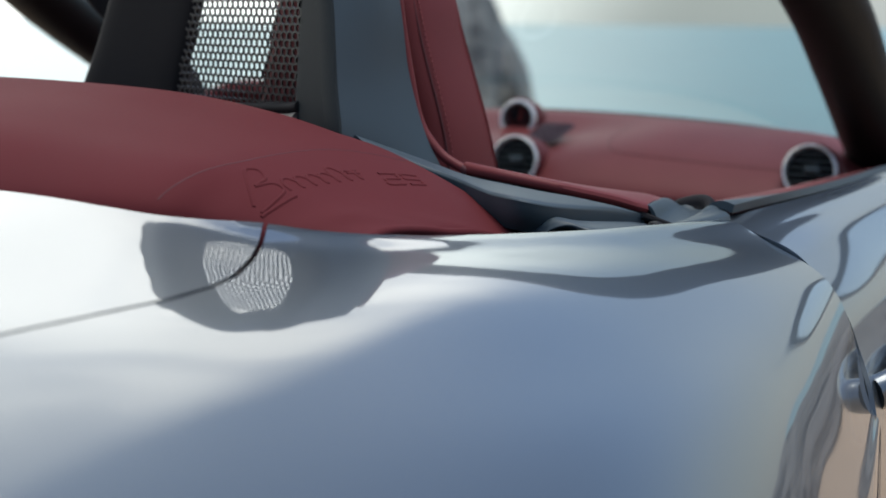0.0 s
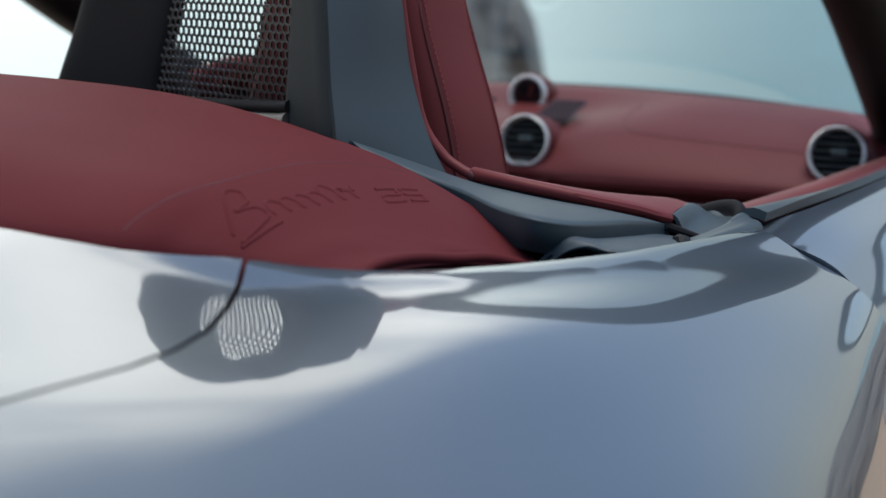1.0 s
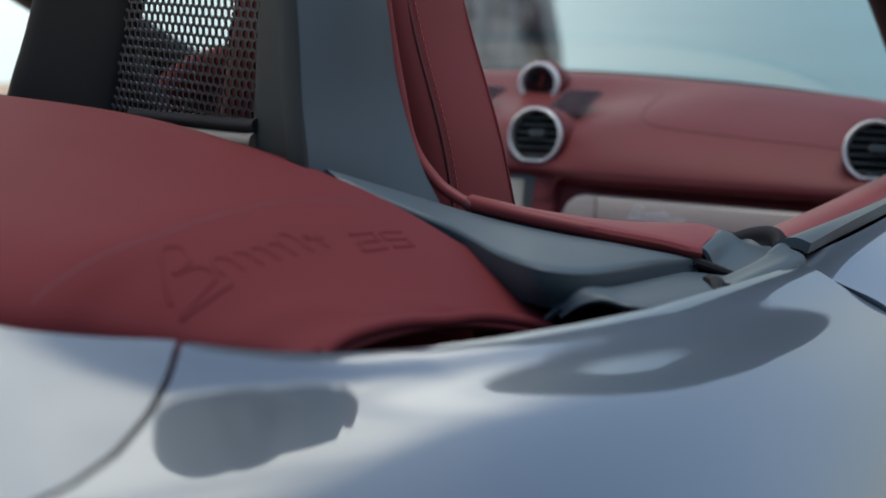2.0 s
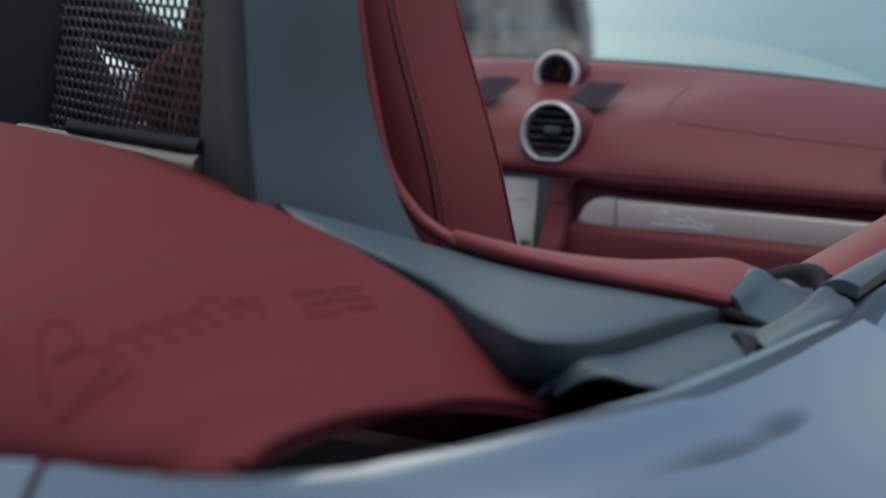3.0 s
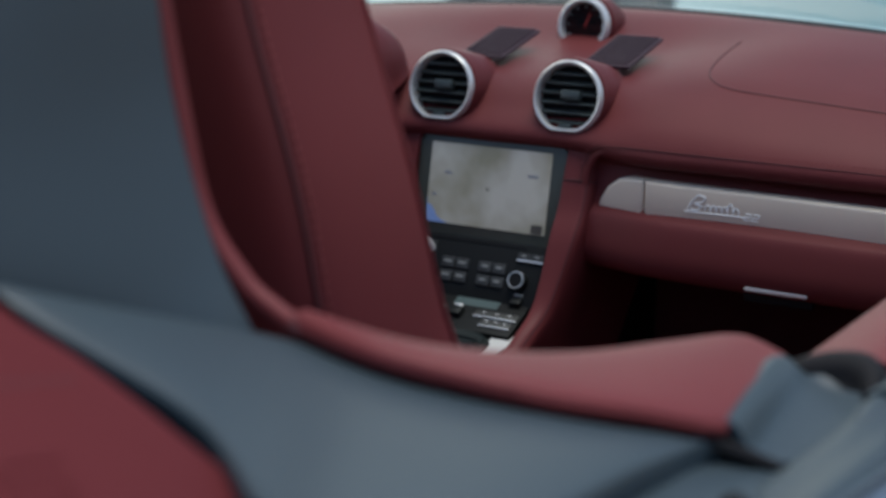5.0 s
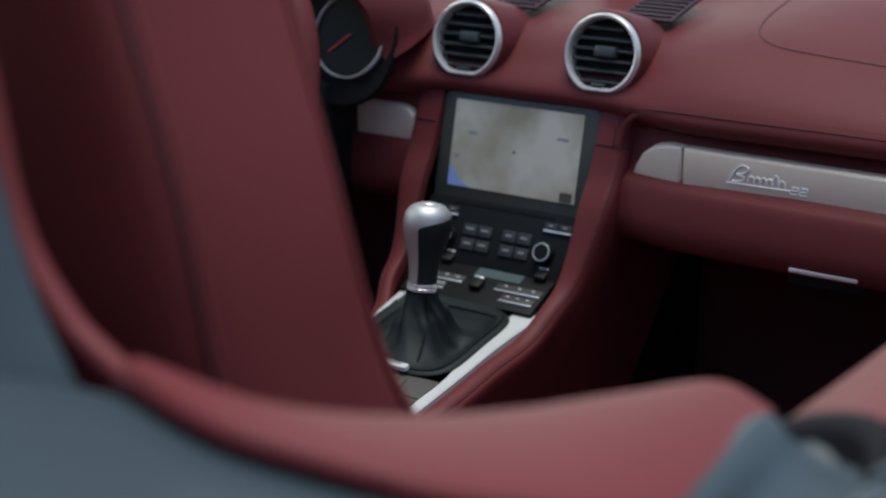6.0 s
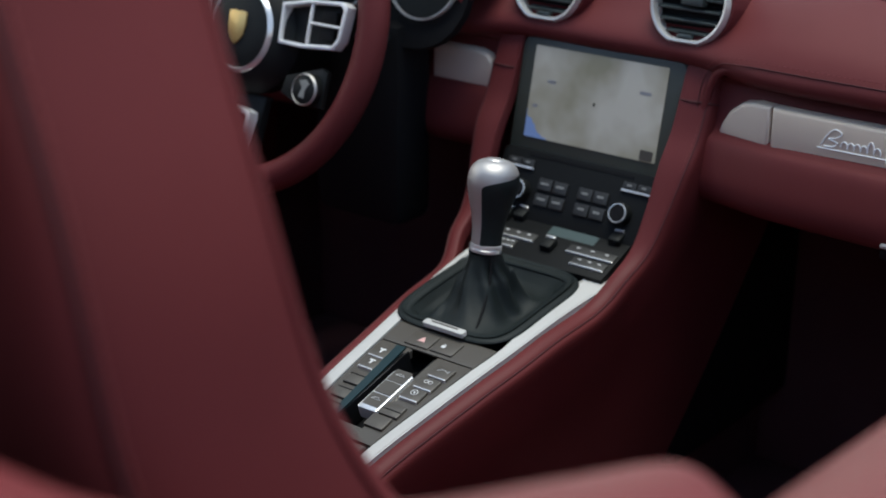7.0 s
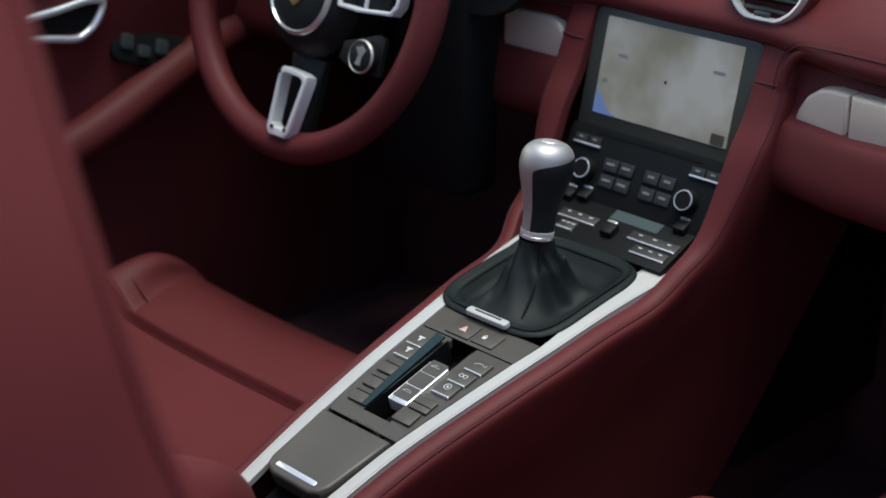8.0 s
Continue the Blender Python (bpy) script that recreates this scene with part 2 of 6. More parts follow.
def prism(outline, depth, m=None, bevel=0.0, seg=2):
    """A plate with the outline (x, y), from z 0 to depth, its edges rounded."""
    bm = bmesh.new()
    f = bm.faces.new([bm.verts.new((x, y, 0)) for x, y in outline])
    r = bmesh.ops.extrude_face_region(bm, geom=[f])
    vs = [g for g in r["geom"] if isinstance(g, bmesh.types.BMVert)]
    bmesh.ops.translate(bm, vec=(0, 0, depth), verts=vs)
    bmesh.ops.recalc_face_normals(bm, faces=bm.faces)
    if bevel:
        top = [e for e in bm.edges if all(abs(v.co.z - depth) < 1e-6 for v in e.verts)]
        bmesh.ops.bevel(bm, geom=top, offset=bevel, segments=seg, affect="EDGES", profile=0.5)
    if m is not None:
        bmesh.ops.transform(bm, matrix=m, verts=bm.verts)
    return bm


def rounded(w, h, r, n=5):
    """The outline of a rounded rectangle."""
    out = []
    for cx, cy, a0 in ((w / 2 - r, h / 2 - r, 0), (-w / 2 + r, h / 2 - r, 90), (-w / 2 + r, -h / 2 + r, 180), (w / 2 - r, -h / 2 + r, 270)):
        for k in range(n + 1):
            a = radians(a0 + 90 * k / n)
            out.append((cx + r * math.cos(a), cy + r * math.sin(a)))
    return out


def lathe(profile, n=40, m=None):
    """A body of revolution about z from (radius, height) points."""
    bm = bmesh.new()
    rings = [[bm.verts.new((r * math.cos(2 * math.pi * k / n), r * math.sin(2 * math.pi * k / n), z)) for k in range(n)] for r, z in profile]
    for a, b in zip(rings, rings[1:]):
        for k in range(n):
            bm.faces.new([a[k], a[(k + 1) % n], b[(k + 1) % n], b[k]])
    solid = min(profile[0][0], profile[-1][0]) < 0.6 * max(r for r, z in profile)
    if solid and profile[0][0] > 1e-5:
        bm.faces.new(rings[0][::-1])
    if solid and profile[-1][0] > 1e-5:
        bm.faces.new(rings[-1])
    bmesh.ops.remove_doubles(bm, verts=bm.verts, dist=1e-6)
    bmesh.ops.recalc_face_normals(bm, faces=bm.faces)
    if m is not None:
        bmesh.ops.transform(bm, matrix=m, verts=bm.verts)
    return bm


def facing(p, n, up=(0, 0, 1)):
    """A pose at p whose z axis is n and whose y axis points up as far as it can."""
    z = Vector(n).normalized()
    x = Vector(up).cross(z).normalized()
    y = z.cross(x)
    m = Matrix((x, y, z)).transposed().to_4x4()
    m.translation = Vector(p)
    return m


def mirror_x(pts):
    return [(-x, y, z) for x, y, z in pts]


# ---- ground, sea, rock ----
def terrain(name, mat, size, n, height, x0=0.0, y0=0.0):
    bm = bmesh.new()
    g = []
    for i in range(n + 1):
        row = []
        for j in range(n + 1):
            u, v = 2 * i / n - 1, 2 * j / n - 1
            x, y = size * u * abs(u) ** 1.5 + x0, size * v * abs(v) ** 1.5 + y0
            row.append(bm.verts.new((x, y, height(x, y))))
        g.append(row)
    for i in range(n):
        for j in range(n):
            bm.faces.new([g[i][j], g[i + 1][j], g[i + 1][j + 1], g[i][j + 1]])
    return part(name, bm, mat)


def ground_height(x, y):
    r = math.hypot(x, y)
    flat = max(0.0, min(1.0, (r - 3.2) / 4))
    h = flat * (0.22 * noise.noise((x * 0.35, y * 0.35, 1)) + 0.08 * noise.noise((x * 1.3, y * 1.3, 5)))
    edge = y - 7 - 2.5 * max(0.0, x - 1.0) + 1.2 * noise.noise((x * 0.2, 0, 3))
    rise = max(0.0, x - 3.0)
    h += min(0.24 * rise, 9.0) * (1 + 0.5 * noise.noise((x * 0.12, y * 0.12, 8))) + 0.5 * min(1.0, rise / 4) * noise.noise((x * 0.5, y * 0.5, 11))
    if edge > 0:
        h -= min(edge * 0.9, 32 + edge * 0.002)
    return h


tagged(terrain("ground", SAND, 4000, 150, ground_height), "sandy stony ground beside the sea", "ground", kind="structure")
bm = bmesh.new()
bmesh.ops.create_grid(bm, x_segments=2, y_segments=2, size=4500)
bmesh.ops.translate(bm, verts=bm.verts, vec=(0, 0, -20))
tagged(part("water", bm, SEA), "pale hazy sea far below the car", "water", kind="structure")


def headland():
    """A steep rocky headland across the bay, to the left of straight ahead."""
    bm = bmesh.new()
    rows = []
    for i in range(61):
        k = i / 60
        az = radians(21.2 + 8.8 * k)
        ridge = -14.0 + 5.0 * min(1.0, k / 0.03) + 4.2 * min(1.0, k / 0.08) + 4.6 * min(1.0, k / 0.22) + 5.5 * min(1.0, k / 0.55) - 17 * max(0.0, (k - 0.72) / 0.28) ** 1.5 + 0.8 * noise.noise((k * 14, 0, 2))
        row = []
        for j in range(13):
            q = j / 12
            r = 105 - 30 * (1 - q) + 5 * noise.noise((k * 9, q * 4, 7))
            z = -20 + (ridge + 20) * q ** 0.75 + 1.6 * noise.noise((k * 20, q * 8, 9)) * math.sin(math.pi * q)
            row.append(bm.verts.new((-r * math.sin(az), r * math.cos(az), z)))
        top = row[-1].co
        row.append(bm.verts.new((top.x * 1.6, top.y * 1.6, -21)))
        rows.append(row)
    for a, b in zip(rows, rows[1:]):
        for j in range(len(a) - 1):
            bm.faces.new([a[j], a[j + 1], b[j + 1], b[j]])
    bmesh.ops.recalc_face_normals(bm, faces=bm.faces)
    return part("headland", bm, HEADLAND)


tagged(headland(), "grey rocky headland across the hazy bay", "cliff", kind="structure")


def boulder(x, y, r, seed):
    bm = bmesh.new()
    bmesh.ops.create_icosphere(bm, subdivisions=3, radius=1)
    for v in bm.verts:
        d = v.co.normalized()
        k = 1 + 0.55 * noise.noise(d * 1.3 + Vector((seed, 0, 0))) + 0.22 * noise.noise(d * 3.4 + Vector((0, seed, 0)))
        v.co = Vector((x + d.x * r * k * 1.25, y + d.y * r * k, d.z * r * k * 0.62 + 0.15 * r + ground_height(x, y)))
    return part("boulder", bm, ROCK, smooth=False)


random.seed(4)
for k in range(26):
    bx, by = random.uniform(2.6, 9.0), random.uniform(-5.5, 5.0)
    tagged(boulder(bx, by, random.uniform(0.12, 0.5), k * 3.7), "grey weathered boulder on the sand", "boulder", "boulders beside the car")


for k in range(22):
    turn, far = radians(6 + 19 * random.random()), random.uniform(6.5, 14.0)
    tagged(boulder(0.85 + far * math.sin(turn), -1.4 + far * math.cos(turn), random.uniform(0.3, 0.85), 100 + k * 2.9), "grey weathered boulder on the sand", "boulder", "boulders beside the car")

# ---- car body ----
car = thing("sports_car", "silver-blue open roadster with red interior on sand", "car")


def spline_weights(n, at):
    """A matrix that turns n values into those of the natural cubic curve through them at the parameters at (0 to n - 1)."""
    a = np.zeros((n, n))
    rhs = np.zeros((n, n))
    a[0, 0] = a[-1, -1] = 1
    for i in range(1, n - 1):
        a[i, i - 1:i + 2] = 1, 4, 1
        rhs[i, i - 1:i + 2] = 6, -12, 6
    bend = np.linalg.solve(a, rhs)
    at = np.clip(np.asarray(at, float), 0, n - 1)
    i = np.minimum(at.astype(int), n - 2)
    q = at - i
    eye = np.eye(n)
    return (1 - q)[:, None] * eye[i] + q[:, None] * eye[i + 1] + (((1 - q) ** 3 - (1 - q)) / 6)[:, None] * bend[i] + ((q ** 3 - q) / 6)[:, None] * bend[i + 1]


def along_y(table, y):
    return float(np.interp(y, [p[0] for p in table], [p[1] for p in table]))


# the rear body from the centre line over the shoulder down the flank, row by row from the tail to the door
ROW_Y = (-2.690, -2.455, -2.160, -1.900, -1.700, -1.565, -1.450, -1.335, -1.215, -1.105)
DECK_X = (0.0, 0.30, 0.45, 0.56, 0.64, 0.71)
DECK_Z = ((0.768, 0.768, 0.765, 0.758, 0.745, 0.715), (0.832, 0.833, 0.831, 0.8275, 0.823, 0.812), (0.895, 0.8965, 0.895, 0.890, 0.8845, 0.8765),
          (0.943, 0.9420, 0.9365, 0.929, 0.9212, 0.9122), (0.974, 0.9700, 0.9585, 0.946, 0.9373, 0.9283), (0.985, 0.9805, 0.9660, 0.951, 0.9405, 0.9292),
          (0.976, 0.971, 0.961, 0.949, 0.938, 0.9255), (0.978, 0.971, 0.960, 0.947, 0.9343, 0.9210), (0.974, 0.966, 0.953, 0.940, 0.9275, 0.9145), (0.968, 0.960, 0.947, 0.934, 0.9195, 0.9085))
FLANK = (((0.8029, -2.7389, 0.4644), (0.7829, -2.7189, 0.3339)), ((0.920, -2.4789, 0.5203), (0.918, -2.4789, 0.3525)), ((0.935, -2.1789, 0.6363), (0.938, -2.1989, 0.5390)),
         ((0.937, -1.8900, 0.6900), (0.946, -1.8900, 0.6300)), ((0.9245, -1.700, 0.6900), (0.930, -1.700, 0.580)), ((0.9110, -1.580, 0.6900), (0.905, -1.580, 0.500)),
         ((0.8970, -1.480, 0.6900), (0.893, -1.480, 0.400)), ((0.8830, -1.380, 0.6900), (0.879, -1.380, 0.330)), ((0.8680, -1.285, 0.6900), (0.864, -1.285, 0.270)), ((0.8532, -1.195, 0.6900), (0.8482, -1.195, 0.240)))


def body_row(y, zs, flank):
    """One row: the deck, an even elliptical shoulder, the flank."""
    (xi, yi, zi), low = flank
    x0, z0 = DECK_X[-1], zs[-1]
    row = [(x, y, z) for x, z in zip(DECK_X, zs)]
    t0, t1 = radians(8), radians(80)
    for t in (radians(26), radians(44), radians(62)):
        a = (math.sin(t) - math.sin(t0)) / (math.sin(t1) - math.sin(t0))
        b = (math.cos(t0) - math.cos(t)) / (math.cos(t0) - math.cos(t1))
        row.append((x0 + (xi - x0) * a ** 0.84, y + (yi - y) * b, z0 + (zi - z0) * b))
    return row + [(xi, yi, zi), low]


BODY_NET = np.array([body_row(y, zs, f) for y, zs, f in zip(ROW_Y, DECK_Z, FLANK)])
# the panel's inner edge: the shut line beside the deck, then the lip round the folded top
EDGE_X = ((-2.75, 0.28), (-2.44, 0.32), (-2.15, 0.4285), (-2.00, 0.493), (-1.90, 0.535), (-1.84, 0.556), (-1.80, 0.567), (-1.777, 0.5725), (-1.743, 0.5745), (-1.711, 0.570), (-1.67, 0.556), (-1.635, 0.541), (-1.604, 0.5255),
          (-1.586, 0.557), (-1.566, 0.5836), (-1.535, 0.6075), (-1.483, 0.6284), (-1.42, 0.6475), (-1.349, 0.6650), (-1.236, 0.6785), (-1.09, 0.6925))
FRONT_Y = ((0.0, -1.668), (0.30, -1.663), (0.42, -1.6465), (0.457, -1.637), (0.50, -1.618), (0.5255, -1.604))


LIP = [(along_y(EDGE_X, y), y) for y in np.linspace(-1.604, -1.09, 200)]
FLARE = ((0.03, (5.61, 1.96, 4.52)), (0.06, (-3.58, -1.83, 12.94)))
CROWN = ((-0.75, -2.29, -9.21, -4.66, -0.23), (-4.77, 13.73, 11.31, 2.91), (-19.52, 4.71, 19.58), (2.09, -18.64), (14.24,))


def swell(x, y):
    """The crown of the shoulder beside the cockpit and the slight flare of its lip, in metres above the plain panel."""
    lip = np.array(LIP)
    d2 = np.min((x[:, None] - lip[:, 0]) ** 2 + (y[:, None] - lip[:, 1]) ** 2, axis=1)
    u, w = (x - 0.70) / 0.15, (y + 1.45) / 0.3
    near = 1 / (1 + np.exp((x - 0.82) / 0.02)) / (1 + np.exp(-(y + 1.80) / 0.06))
    flare = sum(np.exp(-d2 / r ** 2) * (a + b * w + c * w * w) for r, (a, b, c) in FLARE)
    crown = sum(k * u ** i * w ** j for i, row in enumerate(CROWN) for j, k in enumerate(row))
    return 0.001 * (flare + crown * near)


def quarter(s):
    """The rear quarter panel of one side: s is 1 for the right and -1 for the left."""
    n = BODY_NET.shape[1]
    rows = sorted(set(np.linspace(0, 9, 200).tolist()))
    grid = []
    for u in rows:
        line = np.tensordot(spline_weights(10, [u])[0], BODY_NET, 1)
        a, b = 0.0, n - 5.0
        for _ in range(40):
            c = 0.5 * (a + b)
            p = spline_weights(n, [c])[0] @ line
            a, b = (c, b) if p[0] < along_y(EDGE_X, p[1]) else (a, c)
        k = np.linspace(0, 1, 150)
        pts = spline_weights(n, b + (n - 1 - b) * k) @ line
        pts[:, 2] += swell(pts[:, 0], pts[:, 1])
        grid.append([Vector((s * x, y, z)) for x, y, z in pts])
    bm = sheet(grid, 0.004, flip=s < 0)
    return bm


def rear_deck():
    """The lid between the quarter panels, a narrow gap away from them."""
    dense = spline_weights(10, np.linspace(0, 9, 220))
    across = spline_weights(BODY_NET.shape[1], np.linspace(0, 6.2, 160))
    pts = np.einsum("ui,vj,ijk->uvk", dense, across, BODY_NET)
    tree = BVHTree.FromBMesh(sheet([[Vector(p) for p in r] for r in pts]))
    grid = []
    for i in range(121):
        k = i / 120
        row = []
        for j in range(-50, 51):
            q = j / 50
            x = q * 0.5
            for _ in range(6):
                y = -2.64 + (along_y(FRONT_Y, abs(x)) + 2.64) * k
                x = q * (along_y(EDGE_X, min(y, -1.604)) - 0.0035)
            hit = tree.ray_cast(Vector((max(abs(x), 1e-4), y, 3)), Vector((0, 0, -1)))[0]
            gap = along_y(EDGE_X, min(y, -1.604))
            rise = float(swell(np.array([gap]), np.array([y]))[0]) * math.exp(-((gap - abs(x)) / 0.09) ** 2)
            row.append(Vector((x, y, (hit.z if hit else 0.78) + rise)))
        grid.append(row)
    return sheet(grid, 0.006)


def door_skin(s):
    net = [
        [(0.6953, -1.0949, 0.9137), (0.725, -1.1075, 0.9056), (0.7632, -1.1302, 0.8862), (0.8166, -1.1657, 0.8232), (0.8549, -1.1961, 0.6924), (0.8499, -1.1961, 0.2400)],
        [(0.7027, -0.9379, 0.9098), (0.7276, -0.9398, 0.9016), (0.7633, -0.9414, 0.8814), (0.8139, -0.9626, 0.8163), (0.8414, -0.9838, 0.6862), (0.8394, -0.9838, 0.2400)],
        [(0.7122, -0.6638, 0.9016), (0.7358, -0.6651, 0.8932), (0.766, -0.6654, 0.8693), (0.8129, -0.6654, 0.7973), (0.8359, -0.6654, 0.6673), (0.8309, -0.6654, 0.2400)],
        [(0.7167, -0.3253, 0.8932), (0.7399, -0.3258, 0.8845), (0.7699, -0.3258, 0.8605), (0.8119, -0.3258, 0.7885), (0.8369, -0.3258, 0.6585), (0.8219, -0.3258, 0.2400)],
        [(0.7167, 0.0563, 0.8798), (0.7397, 0.0563, 0.8718), (0.7697, 0.0563, 0.8478), (0.8117, 0.0563, 0.7798), (0.8417, 0.0563, 0.6598), (0.8167, 0.0563, 0.2400)],
    ]
    edge = spline_weights(11, np.linspace(4, 10, 500)) @ BODY_NET[-1]
    for k, (x, y, z) in enumerate(net[0]):
        q = edge[np.argmin(np.abs(edge[:, 2] - z))]
        net[0][k] = (float(q[0]), float(q[1]) + 0.0035, z + float(swell(q[:1], q[1:2])[0]))
    net = [[(s * x, y, z) for x, y, z in r] for r in net]
    return sheet(surface(net, 130, 120), 0.004, flip=s < 0)


for s in (1, -1):
    part("rear_quarter", quarter(s), PAINT, car)
    d = part("door", door_skin(s), PAINT, car)
    part("door_handle", tube([(s * x, y, z) for x, y, z in spline([(0.834, -1.135, 0.776), (0.850, -1.112, 0.783), (0.855, -1.05, 0.785), (0.851, -0.98, 0.785), (0.836, -0.955, 0.779)], 24)], 0.013, 12, squash=1.2), PAINT, d, "painted door handle")
    edge = spline_weights(11, np.linspace(4.9, 10, 60)) @ BODY_NET[-1]
    part("door_jamb", sheet([[Vector((s * (x - 0.010), y + dy, z - 0.007)) for x, y, z in edge] for dy in (-0.03, 0.0, 0.03)], 0.002, flip=s < 0), RUBBER, car)
    # front wing
    net = [[(0.717, 0.067, 0.880), (0.74, 0.067, 0.872), (0.77, 0.067, 0.848), (0.812, 0.067, 0.78), (0.842, 0.067, 0.66), (0.817, 0.067, 0.24)],
           [(0.68, 0.35, 0.865), (0.74, 0.35, 0.855), (0.79, 0.35, 0.82), (0.84, 0.35, 0.75), (0.86, 0.35, 0.67), (0.85, 0.35, 0.50)],
           [(0.58, 0.75, 0.80), (0.68, 0.75, 0.80), (0.76, 0.75, 0.77), (0.83, 0.75, 0.72), (0.865, 0.75, 0.69), (0.87, 0.75, 0.66)],
           [(0.50, 1.15, 0.70), (0.62, 1.15, 0.71), (0.72, 1.15, 0.69), (0.79, 1.15, 0.64), (0.82, 1.15, 0.56), (0.80, 1.15, 0.42)],
           [(0.42, 1.50, 0.56), (0.52, 1.48, 0.56), (0.62, 1.44, 0.53), (0.68, 1.40, 0.47), (0.69, 1.38, 0.38), (0.66, 1.36, 0.26)]]
    part("front_wing", sheet(surface([[(s * x, y, z) for x, y, z in r] for r in net], 40, 30), 0.004, flip=s < 0), PAINT, car)
    # wheels
    for wy, hub in ((-1.80, 0.80), (0.72, 0.78)):
        m = facing((s * hub, wy, 0.335), (s, 0, 0))
        w = part("wheel", lathe([(0.0, -0.11), (0.20, -0.11), (0.235, -0.10), (0.24, 0.0), (0.235, 0.06), (0.21, 0.05), (0.06, 0.02), (0.05, 0.05), (0, 0.052)], 48, m), SILVER, car)
        t = part("tyre", lathe([(0.236, -0.115), (0.30, -0.125), (0.328, -0.10), (0.335, -0.03), (0.335, 0.03), (0.325, 0.07), (0.29, 0.085), (0.238, 0.07)], 48, m), TYRE, w)

part("rear_deck", rear_deck(), PAINT, car)
# tail
net = [[(-0.49, -2.625, 0.80), (-0.25, -2.67, 0.81), (0, -2.68, 0.815), (0.25, -2.67, 0.81), (0.49, -2.625, 0.80)],
       [(-0.72, -2.66, 0.66), (-0.35, -2.76, 0.67), (0, -2.78, 0.67), (0.35, -2.76, 0.67), (0.72, -2.66, 0.66)],
       [(-0.72, -2.64, 0.30), (-0.35, -2.74, 0.28), (0, -2.76, 0.28), (0.35, -2.74, 0.28), (0.72, -2.64, 0.30)]]
part("rear_bumper", sheet(surface(net, 20, 30), 0.006, flip=True), PAINT, car)
# bonnet and nose
net = [[(-0.70, 0.22, 0.878), (-0.35, 0.34, 0.888), (0, 0.38, 0.892), (0.35, 0.34, 0.888), (0.70, 0.22, 0.878)],
       [(-0.575, 0.75, 0.801), (-0.3, 0.76, 0.815), (0, 0.76, 0.82), (0.3, 0.76, 0.815), (0.575, 0.75, 0.801)],
       [(-0.495, 1.15, 0.701), (-0.25, 1.17, 0.71), (0, 1.18, 0.715), (0.25, 1.17, 0.71), (0.495, 1.15, 0.701)],
       [(-0.415, 1.50, 0.56), (-0.2, 1.56, 0.56), (0, 1.58, 0.56), (0.2, 1.56, 0.56), (0.415, 1.50, 0.56)]]
part("bonnet", sheet(surface(net, 30, 30), 0.006), PAINT, car)
net = [[(-0.68, 1.40, 0.50), (-0.35, 1.60, 0.55), (0, 1.63, 0.55), (0.35, 1.60, 0.55), (0.68, 1.40, 0.50)],
       [(-0.68, 1.40, 0.24), (-0.35, 1.62, 0.22), (0, 1.66, 0.22), (0.35, 1.62, 0.22), (0.68, 1.40, 0.24)]]
part("front_bumper", sheet(surface(net, 12, 30), 0.006), PAINT, car)
# floor pan and rear bulkhead
part("floor_pan", box(1.56, 2.9, 0.05, 0.01, pose(0, -1.0, 0.235)), CARPET, car)
part("bulkhead", box(1.30, 0.06, 0.62, 0.01, pose(0, -1.275, 0.54)), CARPET, car)
part("footwell_wall", box(1.52, 0.05, 0.52, 0.01, pose(0, 0.18, 0.52)), CARPET, car)

# ---- windscreen ----
screen = thing("windscreen", "dark-framed windscreen of the roadster", "windscreen")
AP = [(0.620, 0.16, 0.865), (0.627, 0.00, 0.925), (0.632, -0.20, 1.015), (0.630, -0.40, 1.110), (0.600, -0.53, 1.178), (0.50, -0.615, 1.222), (0.27, -0.655, 1.245), (0, -0.66, 1.252)]
path = spline(AP + mirror_x(AP[-2::-1]), 80)
rad = [0.036 + 0.017 * min(1.0, max(0.0, (1.235 - p.z) / 0.09)) for p in path]
part("frame", tube(path, rad, 16, squash=0.80), DARK, screen, "black windscreen frame")
glass = bpy.data.materials.new("clear_glass")
glass.use_nodes = True
gn, gw = glass.node_tree.nodes, glass.node_tree.links
gn.remove(gn["Principled BSDF"])
tint, shine, fres, both = gn.new("ShaderNodeBsdfTransparent"), gn.new("ShaderNodeBsdfGlossy"), gn.new("ShaderNodeFresnel"), gn.new("ShaderNodeMixShader")
tint.inputs["Color"].default_value = (0.74, 0.79, 0.785, 1)
shine.inputs["Roughness"].default_value = 0.02
fres.inputs["IOR"].default_value = 1.10
gw.new(fres.outputs[0], both.inputs[0])
gw.new(tint.outputs[0], both.inputs[1])
gw.new(shine.outputs[0], both.inputs[2])
gw.new(both.outputs[0], gn["Material Output"].inputs["Surface"])
net = [list(row) for row in (
    [(-0.625, 0.06, 0.90), (-0.33, 0.30, 0.905), (0, 0.36, 0.91), (0.33, 0.30, 0.905), (0.625, 0.06, 0.90)],
    [(-0.628, -0.40, 1.11), (-0.3, -0.22, 1.09), (0, -0.17, 1.095), (0.3, -0.22, 1.09), (0.628, -0.40, 1.11)],
    [(-0.47, -0.615, 1.218), (-0.25, -0.65, 1.240), (0, -0.655, 1.247), (0.25, -0.65, 1.240), (0.47, -0.615, 1.218)])]
part("pane", sheet(surface(net, 14, 20)), glass, screen, "clear windscreen glass")

